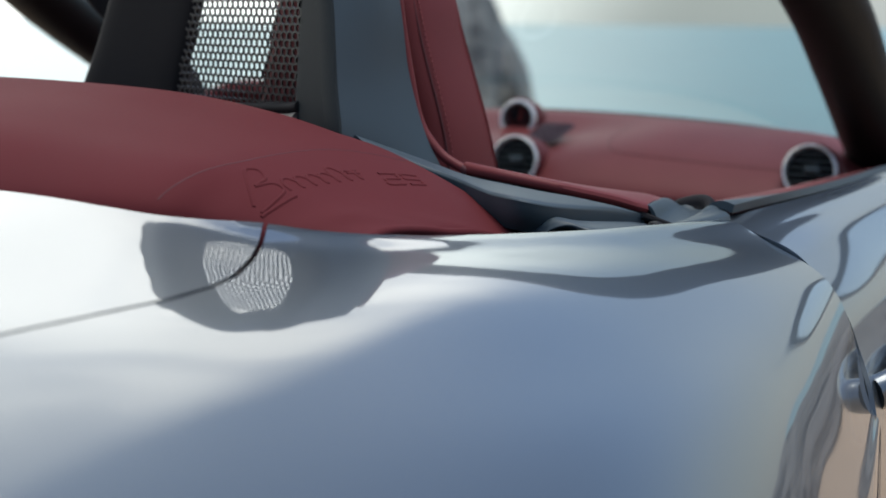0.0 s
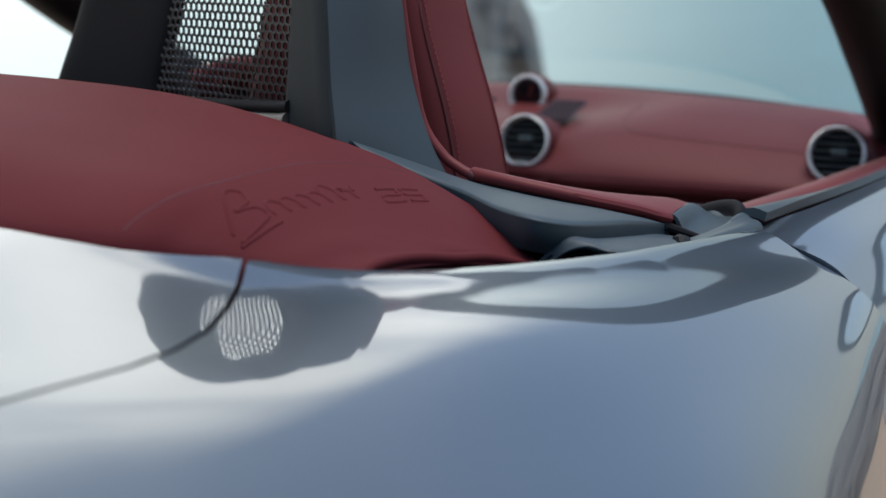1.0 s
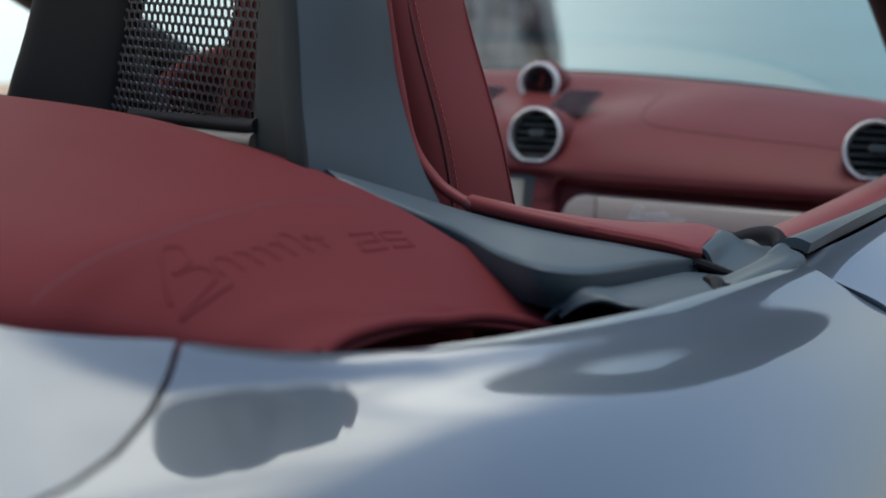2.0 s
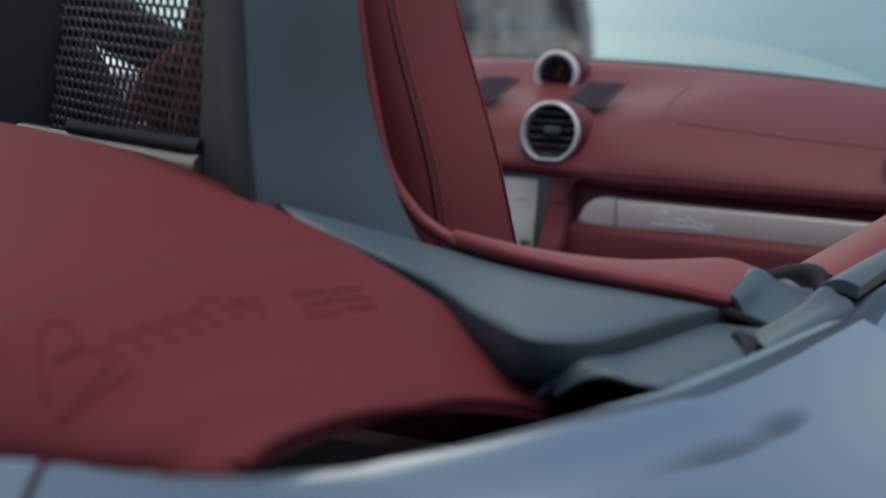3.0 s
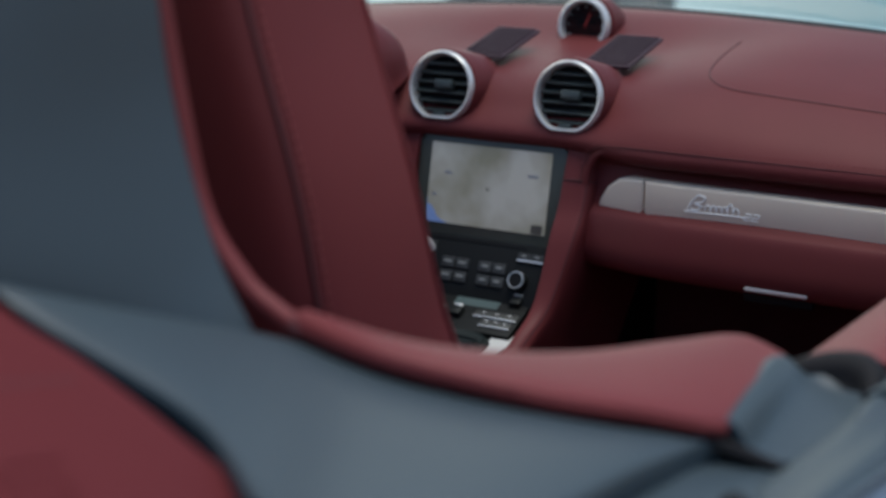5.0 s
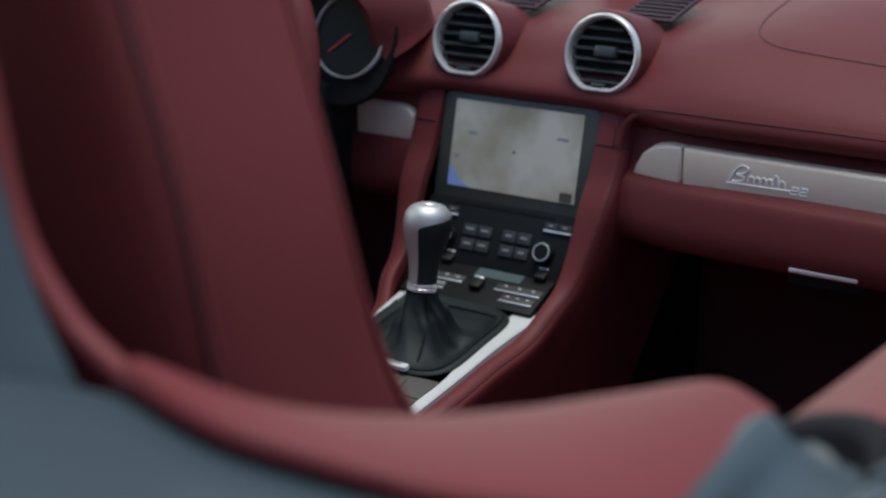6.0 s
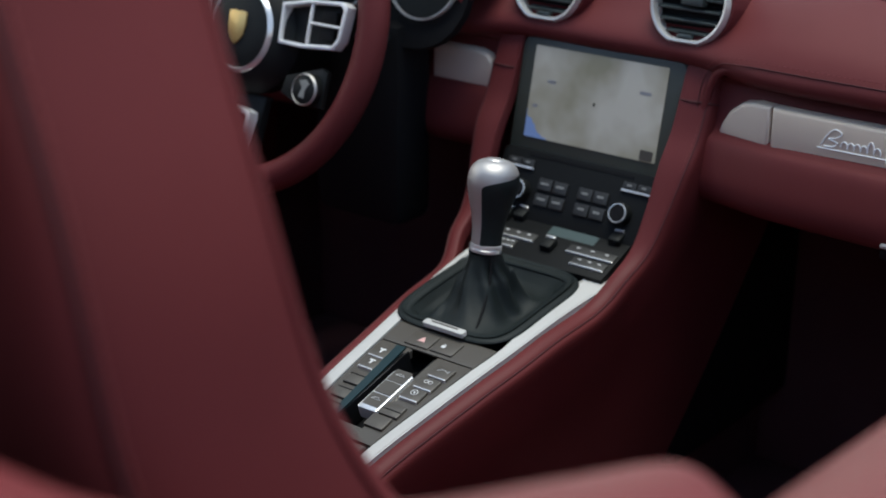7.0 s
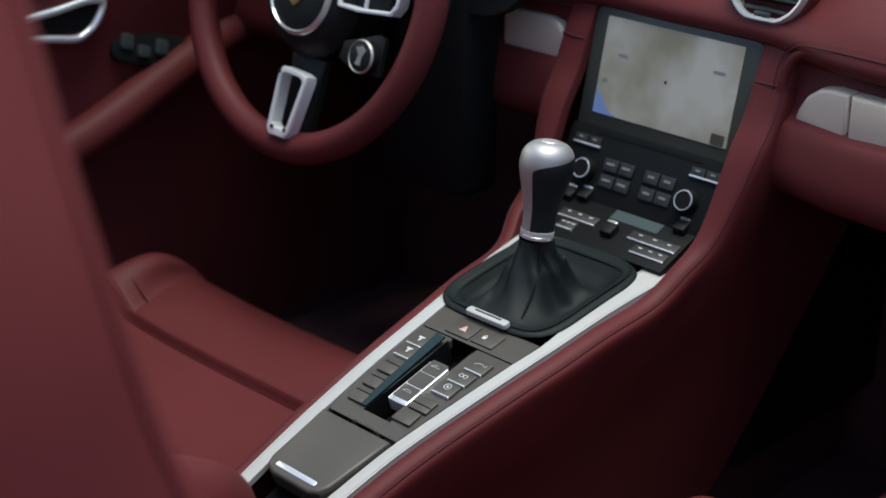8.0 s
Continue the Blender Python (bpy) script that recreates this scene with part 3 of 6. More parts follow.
# ---- door mirrors ----
def door_mirror(s):
    """A mirror on the door's shoulder: foot, rounded housing, glass that faces the tail."""
    d = thing("door_mirror", "silver-blue door mirror on a black foot", "mirror", group="door mirrors")
    m = facing((s * 0.885, -0.055, 0.968), (-s * 0.10, -1, 0.03))
    out = [(0.092 * math.copysign(abs(math.cos(a)) ** 0.62, math.cos(a)), 0.064 * math.copysign(abs(math.sin(a)) ** 0.72, math.sin(a))) for a in [2 * math.pi * k / 56 for k in range(57)]]
    rings = [[m @ Vector((x * q, y * q, dz)) for x, y in out] for q, dz in ((0.90, -0.004), (0.96, 0.004), (1.0, -0.002), (1.02, -0.03), (0.96, -0.07), (0.78, -0.105), (0.42, -0.122), (0.02, -0.126))]
    part("housing", sheet(rings), PAINT, d, "silver-blue mirror housing")
    part("surround", prism([(x * 0.955, y * 0.955) for x, y in out[:-1]], 0.003, m @ Matrix.Translation((0, 0, -0.006)), 0.001), RUBBER, d, "black surround of the mirror glass")
    part("glass", prism([(x * 0.84, y * 0.72 - 0.010) for x, y in out[:-1]], 0.002, m @ Matrix.Translation((0, 0, -0.0025))), MIRROR, d, "bright mirror glass")
    part("foot", tube([(s * x, y, z) for x, y, z in spline([(0.728, 0.00, 0.870), (0.765, -0.005, 0.890), (0.80, -0.01, 0.905), (0.83, -0.01, 0.920)], 14)], [0.036 - 0.0012 * k for k in range(14)], 14, squash=0.6), DARK, d, "black mirror foot")
    return d


door_mirror(1)

# ---- folded soft top ----
def skin_of(bm):
    """A function that drops a point (x, y) on the mesh from above, and gives place and normal."""
    tree = BVHTree.FromBMesh(bm)

    def drop(x, y):
        hit = tree.ray_cast(Vector((x, y, 3)), Vector((0, 0, -1)))
        return (hit[0], hit[1]) if hit[0] is not None else (Vector((x, y, 0.95)), Vector((0, 0, 1)))
    return drop


def line_on(drop, pts, n, lift):
    out = []
    for p in spline([(x, y, 0) for x, y in pts], n):
        q, nn = drop(p.x, p.y)
        out.append(q + nn * lift)
    return out


def soft_top():
    top = thing("soft_top", "folded red fabric soft top with embossed lettering", "soft top")
    half = [
        [(0, -1.1687, 0.985), (0, -1.29, 1.016), (0, -1.43, 1.014), (0, -1.53, 1.008), (0, -1.60, 0.994), (0, -1.64, 0.975), (0, -1.65, 0.945), (0, -1.635, 0.92)],
        [(0.2324, -1.2084, 0.9839), (0.2339, -1.3197, 1.0115), (0.2356, -1.4512, 1.0095), (0.2365, -1.54, 1.004), (0.2371, -1.60, 0.992), (0.2377, -1.638, 0.974), (0.2377, -1.648, 0.945), (0.2376, -1.633, 0.92)],
        [(0.36, -1.270, 0.987), (0.36, -1.345, 1.0045), (0.36, -1.45, 1.003), (0.36, -1.53, 0.999), (0.36, -1.59, 0.990), (0.36, -1.632, 0.972), (0.36, -1.640, 0.945), (0.36, -1.625, 0.92)],
        [(0.44, -1.311, 0.984), (0.44, -1.365, 0.9925), (0.44, -1.44, 0.9925), (0.44, -1.52, 0.9915), (0.44, -1.58, 0.986), (0.44, -1.620, 0.968), (0.44, -1.626, 0.94), (0.44, -1.61, 0.918)],
        [(0.477, -1.3135, 0.9735), (0.478, -1.37, 0.980), (0.478, -1.44, 0.981), (0.477, -1.51, 0.9785), (0.475, -1.555, 0.973), (0.472, -1.592, 0.957), (0.470, -1.597, 0.936), (0.470, -1.585, 0.915)],
        [(0.517, -1.3155, 0.957), (0.516, -1.37, 0.9625), (0.515, -1.43, 0.9625), (0.512, -1.49, 0.9605), (0.508, -1.53, 0.957), (0.500, -1.565, 0.947), (0.497, -1.571, 0.93), (0.497, -1.561, 0.912)],
        [(0.558, -1.3185, 0.937), (0.552, -1.365, 0.944), (0.546, -1.42, 0.946), (0.538, -1.47, 0.950), (0.533, -1.51, 0.9505), (0.525, -1.545, 0.942), (0.521, -1.552, 0.928), (0.518, -1.545, 0.91)],
        [(0.597, -1.338, 0.914), (0.587, -1.366, 0.924), (0.576, -1.398, 0.932), (0.5655, -1.43, 0.9365), (0.560, -1.47, 0.9405), (0.557, -1.51, 0.942), (0.546, -1.54, 0.936), (0.535, -1.545, 0.915)],
        [(0.603, -1.343, 0.905), (0.594, -1.370, 0.9155), (0.582, -1.402, 0.924), (0.571, -1.434, 0.9285), (0.5655, -1.472, 0.9325), (0.562, -1.512, 0.934), (0.552, -1.545, 0.926), (0.540, -1.55, 0.905)],
    ]
    for row, lift in zip(half, (0.012, 0.012, 0.006, 0.001)):
        row[:5] = [(x, y, z + lift) for x, y, z in row[:5]]
    net = [[(-x, y, z) for x, y, z in r] for r in half[:0:-1]] + half
    bm = sheet(surface(net, 150, 70), 0.006)
    drop = skin_of(bm)
    cover = part("cover", bm, RED_CLOTH, top)
    for s in (1, -1):
        pts = [(s * 0.4480, -1.6150), (s * 0.4530, -1.5836), (s * 0.4575, -1.5400), (s * 0.4585, -1.4900), (s * 0.4600, -1.4380), (s * 0.4670, -1.4000), (s * 0.4775, -1.3619), (s * 0.4850, -1.3250)]
        part("seam", tube(line_on(drop, pts, 60, -0.0003), 0.0007, 6), STITCH, cover, "dark pressed seam")
        pts = [(s * 0.5560, -1.5300), (s * 0.5608, -1.5000), (s * 0.5630, -1.4700), (s * 0.5690, -1.4330), (s * 0.5795, -1.4000), (s * 0.5910, -1.3680), (s * 0.6000, -1.3430)]
        part("welt", tube(line_on(drop, pts, 50, -0.0008), 0.0042, 10), RED_CLOTH, cover, "rounded red edge welt")
    # embossed wordmark as plain raised strokes
    a, b = Vector((0.4900, -1.5620, 0)), Vector((0.5280, -1.3660, 0))
    u = (b - a).normalized()
    v = Vector((-u.y, u.x, 0))
    if v.x > 0:
        v = -v

    def stroke(name, pts, r):
        line = line_on(drop, [((a + u * p * 1.09 + v * q * 0.85).x, (a + u * p * 1.09 + v * q * 0.85).y) for p, q in pts], (6 if len(pts) < 40 else 2) * len(pts), -0.0007)
        part(name, tube(line, r, 8), RED_CLOTH, cover)
    stroke("raised_mark", [(0.000, 0.002), (0.008, 0.018), (0.018, 0.033), (0.029, 0.031), (0.026, 0.020), (0.012, 0.015), (0.028, 0.014), (0.031, 0.005), (0.016, -0.001), (0.002, -0.004)], 0.0017)
    wave = [0.42 * k for k in range(98)]
    stroke("raised_mark", [(0.036 + 0.00212 * k - 0.0034 * math.sin(k) + 0.0012 * math.cos(k), 0.0045 + 0.0064 * (1 - math.cos(k)) * (1.5 if 24 < k < 30 else 1.0) + 0.0002 * k) for k in wave], 0.0016)
    stroke("raised_mark", [(0.108, 0.0205), (0.114, 0.0210), (0.121, 0.0205)], 0.0016)
    stroke("raised_mark", [(0.000, -0.0060), (0.016, -0.0050), (0.036, -0.0020)], 0.0018)
    for p0, q in ((0.142, 1), (0.166, -1)):
        zig = [(0.000, 0.0205), (0.018, 0.0205), (0.0175, 0.0165), (0.016, 0.0125), (0.000, 0.0120), (-0.0015, 0.0080), (-0.003, 0.0040), (0.015, 0.0040)]
        zig = zig if q > 0 else [(0.019, 0.0205), (0.001, 0.0205), (0.0005, 0.0165), (-0.001, 0.0125), (0.015, 0.0120), (0.0145, 0.0080), (0.013, 0.0040), (-0.003, 0.0040)]
        stroke("raised_mark", [(p0 + x, y) for x, y in zig], 0.0018)
    return top


soft_top()


# ---- roll hoops ----
def honeycomb(s):
    """A plate of hexagonal wires in the hoop's opening, bent as the hoop is."""
    bm = bmesh.new()
    r, t, d = 0.0047, 0.0010, 0.0011
    dx, dz = r * math.sqrt(3), r * 1.5
    z, row = 0.985, 0

    def at(x, zz, off):
        k = (x - 0.126) / 0.196
        return Vector((s * x, -1.144 - 0.092 * k + off, zz))
    while z < 1.19:
        x = 0.106 + (dx / 2 if row % 2 else 0)
        while x < 0.132 + 0.36 * (z - 0.985):
            x += dx
        while x < 0.340:
            c = [(x + r * math.sin(math.radians(60 * i)), z + r * math.cos(math.radians(60 * i))) for i in range(4)]
            for (x0, z0), (x1, z1) in zip(c, c[1:]):
                ex, ez = x1 - x0, z1 - z0
                ln = math.hypot(ex, ez)
                nx, nz = -ez / ln * t, ex / ln * t
                q = [bm.verts.new(at(px, pz, o)) for px, pz, o in (
                    (x0 + nx, z0 + nz, -d), (x1 + nx, z1 + nz, -d), (x1 - nx, z1 - nz, -d), (x0 - nx, z0 - nz, -d),
                    (x0 + nx, z0 + nz, d), (x1 + nx, z1 + nz, d), (x1 - nx, z1 - nz, d), (x0 - nx, z0 - nz, d))]
                for f in ((0, 1, 2, 3), (7, 6, 5, 4), (0, 4, 5, 1), (2, 6, 7, 3)):
                    bm.faces.new([q[i] for i in f])
            x += dx
        z += dz
        row += 1
    return bm


def limb(sections, s):
    """A limb with rounded-box sections: (x_left, x_right, y_left, y_right, depth, z) from the bottom up."""
    rows = []
    for x0, x1, y0, y1, dep, z in sections:
        c = []
        for px, py in rounded(1, 1, 0.22, 4):
            x = x0 + (px + 0.5) * (x1 - x0)
            y = y0 + (px + 0.5) * (y1 - y0) + (py + 0.5) * dep
            c.append((s * x, y, z))
        rows.append(c)
    cols = [spline([r[j] for r in rows], 24) for j in range(len(rows[0]))]
    return sheet([[cols[j][i] for j in range(len(cols))] for i in range(24)], close_v=True)


def hoop(s):
    h = thing("roll_hoop", "slate-grey roll hoop cover with honeycomb mesh", "roll hoop", group="roll hoops")
    part("outer_limb", limb([(0.3275, 0.4084, -1.2510, -1.2989, 0.06, 0.9235), (0.3307, 0.4074, -1.2481, -1.2957, 0.06, 0.9936), (0.3317, 0.3966, -1.2410, -1.2826, 0.06, 1.0736),
                             (0.3285, 0.3814, -1.2358, -1.2662, 0.06, 1.1536), (0.3066, 0.3599, -1.2246, -1.2493, 0.05, 1.2083), (0.2769, 0.3279, -1.2120, -1.2314, 0.04, 1.2344)], s), HOOPGREY, h)
    inner = [(-0.0720, 0.1000, -1.0716, -1.1263, 0.024, 0.9163), (-0.0330, 0.1260, -1.0834, -1.1332, 0.024, 1.0006), (-0.0040, 0.1450, -1.0895, -1.1398, 0.024, 1.0561),
                             (0.0330, 0.1720, -1.1027, -1.1472, 0.024, 1.1272), (0.0800, 0.2080, -1.1260, -1.1652, 0.028, 1.1931), (0.1400, 0.2374, -1.1506, -1.1784, 0.03, 1.2344)]
    if s < 0:       # the driver's hoop shows a slimmer inner limb that leans outwards
        inner = [(-0.110, -0.060, -1.015, -1.015, 0.03, 0.93), (-0.050, 0.005, -1.015, -1.015, 0.03, 1.037), (0.005, 0.068, -1.02, -1.02, 0.03, 1.10), (0.060, 0.125, -1.03, -1.03, 0.03, 1.17), (0.125, 0.190, -1.05, -1.05, 0.03, 1.234)]
    part("inner_limb", limb(inner, s), RUBBER, h, "black inner hoop limb")
    part("crown", tube([(s * p.x, p.y, p.z) for p in spline([(0.1686, -1.1473, 1.2039), (0.2109, -1.1661, 1.2322), (0.264, -1.1958, 1.2375), (0.317, -1.2154, 1.2082)], 20)], 0.026, 12, up=(0, 1, 0)), GREY, h)
    part("mesh_insert", honeycomb(s), MESHWIRE, h, "black honeycomb wire mesh", smooth=False)
    rail = spline([(0.0947, -1.1312, 0.9823), (0.211, -1.1813, 0.9858), (0.3173, -1.2357, 0.9910), (0.3450, -1.2530, 0.9940)], 20)
    part("lower_rail", tube([(s * x, y, z) for x, y, z in rail], 0.009, 10, squash=1.2), PANEL, h, "pale lower rail of the mesh")
    part("rail_seal", tube([(s * x, y - 0.001, z + 0.014) for x, y, z in rail[4:]], 0.0055, 10), RUBBER, h, "black seal under the mesh")
    net = [[(0.395, -1.3130, 0.9138), (0.4162, -1.3127, 0.9746), (0.4065, -1.3017, 1.0345), (0.3924, -1.2853, 1.1144), (0.3655, -1.2649, 1.1938)],
           [(0.4440, -1.2610, 0.9300), (0.4361, -1.2588, 0.9770), (0.4212, -1.2504, 1.0366), (0.4105, -1.2434, 1.1163), (0.3859, -1.2312, 1.1956)],
           [(0.4660, -1.2070, 0.9500), (0.4464, -1.2061, 0.9839), (0.4285, -1.2046, 1.0382), (0.4191, -1.2037, 1.0978), (0.3958, -1.1987, 1.1970)]]
    part("side_cover", sheet(surface([[(s * x, y, z) for x, y, z in r] for r in net], 24, 30), 0.012, flip=s > 0), GREY, h, "smooth slate-grey side cover")
    edge = spline(net[0], 40)
    part("cover_edge", sheet([[(s * (p.x + dx), p.y + dy, p.z) for p in edge] for dx, dy in ((0.0012, 0.0010), (0.0008, -0.0016), (-0.0060, -0.0012), (-0.0140, 0.0020))], 0.001, flip=s > 0), BOOT, h, "dark edge of the cover")
    return h


for s in (1, -1):
    hoop(s)


# ---- quarter trim ----
def quarter_trim(s):
    q = thing("quarter_trim", "slate-grey trim with piped red leather edge", "trim panel", group="quarter trims")

    def side(net):
        return [[(s * x, y, z) for x, y, z in r] for r in net]
    top = [(0.426, -1.303, 0.989), (0.452, -1.255, 0.970), (0.482, -1.205, 0.9500), (0.5216, -1.206, 0.9440), (0.5532, -1.198, 0.9383), (0.5824, -1.184, 0.9325), (0.6084, -1.161, 0.9235), (0.627, -1.138, 0.9165)]
    low = [(0.440, -1.302, 0.980), (0.511, -1.304, 0.960), (0.562, -1.335, 0.952), (0.598, -1.358, 0.951), (0.6165, -1.335, 0.945), (0.6225, -1.285, 0.938), (0.6245, -1.215, 0.929), (0.628, -1.146, 0.918)]
    net = []
    for (x0, y0, z0), (x1, y1, z1) in zip(top, low):
        w = min(1.0, math.hypot(x1 - x0, y1 - y0) / 0.06)
        ux, uy = (x1 - x0) / (0.01 + math.hypot(x1 - x0, y1 - y0)), (y1 - y0) / (0.01 + math.hypot(x1 - x0, y1 - y0))
        net.append([(x0 - ux * 0.004, y0 - uy * 0.004, z0 - 0.012), (x0, y0, z0), (0.6 * x0 + 0.4 * x1, 0.6 * y0 + 0.4 * y1, 0.6 * z0 + 0.4 * z1 + 0.003 * w), (0.12 * x0 + 0.88 * x1, 0.12 * y0 + 0.88 * y1, 0.12 * z0 + 0.88 * z1 + 0.002 * w),
                    (x1, y1, z1), (x1 + ux * 0.002, y1 + uy * 0.002, z1 - 0.004), (x1 - ux * 0.002, y1 - uy * 0.002, z1 - 0.014), (x1 - ux * 0.014, y1 - uy * 0.014, z1 - 0.026)])
    part("upper_panel", sheet(surface(side(net), 60, 64), 0.004, flip=s < 0), GREY, q)
    inner = [(0.6065, -1.3435, 0.9230), (0.6120, -1.3410, 0.9310), (0.6175, -1.3330, 0.9350), (0.6215, -1.3050, 0.9300), (0.6230, -1.2800, 0.9265), (0.6240, -1.2100, 0.9180), (0.6230, -1.1600, 0.9115), (0.626, -1.120, 0.903)]
    outer = [(0.609, -1.3440, 0.9225), (0.6195, -1.3440, 0.9300), (0.632, -1.3410, 0.9333), (0.646, -1.3360, 0.9295), (0.6605, -1.3290, 0.9282), (0.6640, -1.2600, 0.9200), (0.6620, -1.1900, 0.9125), (0.656, -1.135, 0.907)]
    net = [[(x0 - 0.012, y0, z0 - 0.010), (x0, y0, z0), (0.5 * x0 + 0.5 * x1, 0.5 * y0 + 0.5 * y1, 0.5 * z0 + 0.5 * z1 + 0.0008), (x1, y1, z1), (x1 + 0.001, y1 - 0.0015, z1 - 0.003), (x1 - 0.003, y1 + 0.006, z1 - 0.006), (x1 - 0.012, y1 + 0.045, z1 - 0.012)]
           for (x0, y0, z0), (x1, y1, z1) in zip(inner, outer)]
    part("lower_panel", sheet(surface(side(net), 36, 30), 0.003, flip=s < 0), GREY, q)
    pip = [(0.4030, -1.1940, 1.1774), (0.4160, -1.1985, 1.0939), (0.4275, -1.2000, 1.0343), (0.4385, -1.2010, 0.9935), (0.4570, -1.2015, 0.9695), (0.4720, -1.2015, 0.9595), (0.484, -1.202, 0.9545)]
    part("piping", tube([(s * p.x, p.y, p.z) for p in spline(pip, 60)], 0.0042, 10), RED, q, "red leather piping")
    part("piping_joint", lathe([(0.0, -0.004), (0.0046, -0.003), (0.0049, 0), (0.0046, 0.003), (0.0, 0.004)], 16, facing((s * 0.4835, -1.202, 0.9545), (s * 0.9, -0.1, -0.4))), STITCH, q)
    near = [(0.482, -1.2030, 0.9565), (0.5216, -1.2095, 0.9528), (0.5532, -1.2010, 0.9470), (0.5824, -1.1874, 0.9403), (0.6084, -1.1644, 0.9325), (0.6215, -1.151, 0.9272), (0.630, -1.138, 0.9225)]
    far = [(0.486, -1.1975, 0.9545), (0.520, -1.183, 0.9455), (0.5440, -1.155, 0.9380), (0.5640, -1.114, 0.9305), (0.5815, -1.065, 0.9238), (0.597, -1.027, 0.9182), (0.619, -1.032, 0.9145)]
    net = []
    for (x0, y0, z0), (x1, y1, z1) in zip(near, far):
        r = 0.004
        net.append([(x0 - 0.002, y0 + 0.014, z0 - 0.010), (x0, y0 + 0.007, z0 - 0.0055), (x0 + 0.0008, y0 + 0.0008, z0 - 0.0030), (x0, y0 + 0.001, z0 + 0.0006), (0.65 * x0 + 0.35 * x1, 0.65 * y0 + 0.35 * y1, 0.65 * z0 + 0.35 * z1 + r * 0.7),
                    (0.3 * x0 + 0.7 * x1, 0.3 * y0 + 0.7 * y1, 0.3 * z0 + 0.7 * z1 + r * 0.7), (x1, y1, z1), (x1 - 0.004, y1 + 0.008, z1 - 0.006), (x1 - 0.008, y1 + 0.014, z1 - 0.03), (x1 - 0.01, y1 + 0.016, z1 - 0.16)])
    part("sill", sheet(surface(side(net), 60, 50), 0.003, flip=s < 0), RED, q, "red leather sill")
    part("sill_seal", tube([(s * p.x, p.y, p.z) for p in spline([(x, y + 0.0050, z - 0.0072) for x, y, z in near], 40)], 0.0042, 8), RUBBER, q, "black seal under the sill")
    return q


def striker(s):
    """The grey catch housing behind the door's shut line."""
    h = thing("catch_housing", "grey plastic catch housing beside the door", "catch housing", group="catch housings")

    def side(net):
        return [[(s * x, y, z) for x, y, z in r] for r in net]
    net = [[(0.628, -1.142, 0.910), (0.624, -1.10, 0.910), (0.618, -1.06, 0.908), (0.616, -1.035, 0.906), (0.617, -1.022, 0.904)],
           [(0.6285, -1.142, 0.921), (0.625, -1.10, 0.921), (0.620, -1.06, 0.9195), (0.620, -1.040, 0.9160), (0.621, -1.030, 0.908)],
           [(0.633, -1.139, 0.9215), (0.6305, -1.10, 0.9205), (0.6275, -1.06, 0.9185), (0.627, -1.043, 0.9150), (0.628, -1.032, 0.907)],
           [(0.640, -1.136, 0.9095), (0.638, -1.10, 0.911), (0.638, -1.068, 0.912), (0.638, -1.052, 0.912), (0.638, -1.045, 0.914)],
           [(0.652, -1.128, 0.9055), (0.652, -1.097, 0.907), (0.652, -1.070, 0.9085), (0.652, -1.056, 0.909), (0.652, -1.048, 0.911)],
           [(0.664, -1.112, 0.9065), (0.664, -1.092, 0.908), (0.664, -1.074, 0.909), (0.665, -1.066, 0.910), (0.666, -1.058, 0.912)],
           [(0.6685, -1.100, 0.911), (0.669, -1.088, 0.915), (0.670, -1.075, 0.917), (0.671, -1.065, 0.9165), (0.672, -1.054, 0.914)],
           [(0.673, -1.098, 0.910), (0.674, -1.086, 0.913), (0.676, -1.073, 0.915), (0.677, -1.063, 0.9145), (0.678, -1.054, 0.912)]]
    part("cup", sheet(surface(side(net), 48, 30), 0.003, flip=s < 0), GREY, h)
    net = []
    for x, y, z in ((0.627, -1.046, 0.9150), (0.634, -1.044, 0.9180), (0.644, -1.043, 0.9208), (0.654, -1.045, 0.9220), (0.6615, -1.051, 0.9200), (0.6650, -1.060, 0.9145)):
        net.append([(x, y - 0.018, z - 0.022), (x, y - 0.004, z - 0.010), (x, y, z - 0.001), (x + 0.001, y + 0.006, z + 0.001), (x + 0.001, y + 0.016, z - 0.004), (x + 0.001, y + 0.018, z - 0.02)])
    part("cup_rim", sheet(surface(side(net), 30, 24), 0.003, flip=s < 0), RUBBER, h, "black arched rim of the cup")
    net = [[(0.650, -1.156, 0.895), (0.658, -1.118, 0.897), (0.664, -1.096, 0.900), (0.669, -1.072, 0.905)],
           [(0.651, -1.158, 0.9075), (0.659, -1.120, 0.909), (0.665, -1.097, 0.912), (0.670, -1.072, 0.9175)],
           [(0.664, -1.190, 0.912), (0.670, -1.142, 0.9125), (0.676, -1.108, 0.9135), (0.680, -1.077, 0.9155)],
           [(0.676, -1.222, 0.9175), (0.681, -1.165, 0.915), (0.686, -1.12, 0.9135), (0.689, -1.082, 0.9125)],
           [(0.678, -1.224, 0.905), (0.683, -1.165, 0.903), (0.688, -1.12, 0.901), (0.691, -1.082, 0.900)]]
    part("plate", sheet(surface(side(net), 34, 24), 0.002, flip=s < 0), GREY, h)
    part("hook", tube([(s * x, y, z) for x, y, z in ((0.646, -1.180, 0.905), (0.652, -1.186, 0.912), (0.660, -1.200, 0.914), (0.667, -1.222, 0.912))], [0.004, 0.006, 0.006, 0.004], 8), RUBBER, h, "dark latch hook")
    part("latch_gap", box(0.020, 0.03, 0.012, 0.003, pose(s * 0.664, -1.222, 0.908, 0, 0, -s * 25)), RUBBER, h)
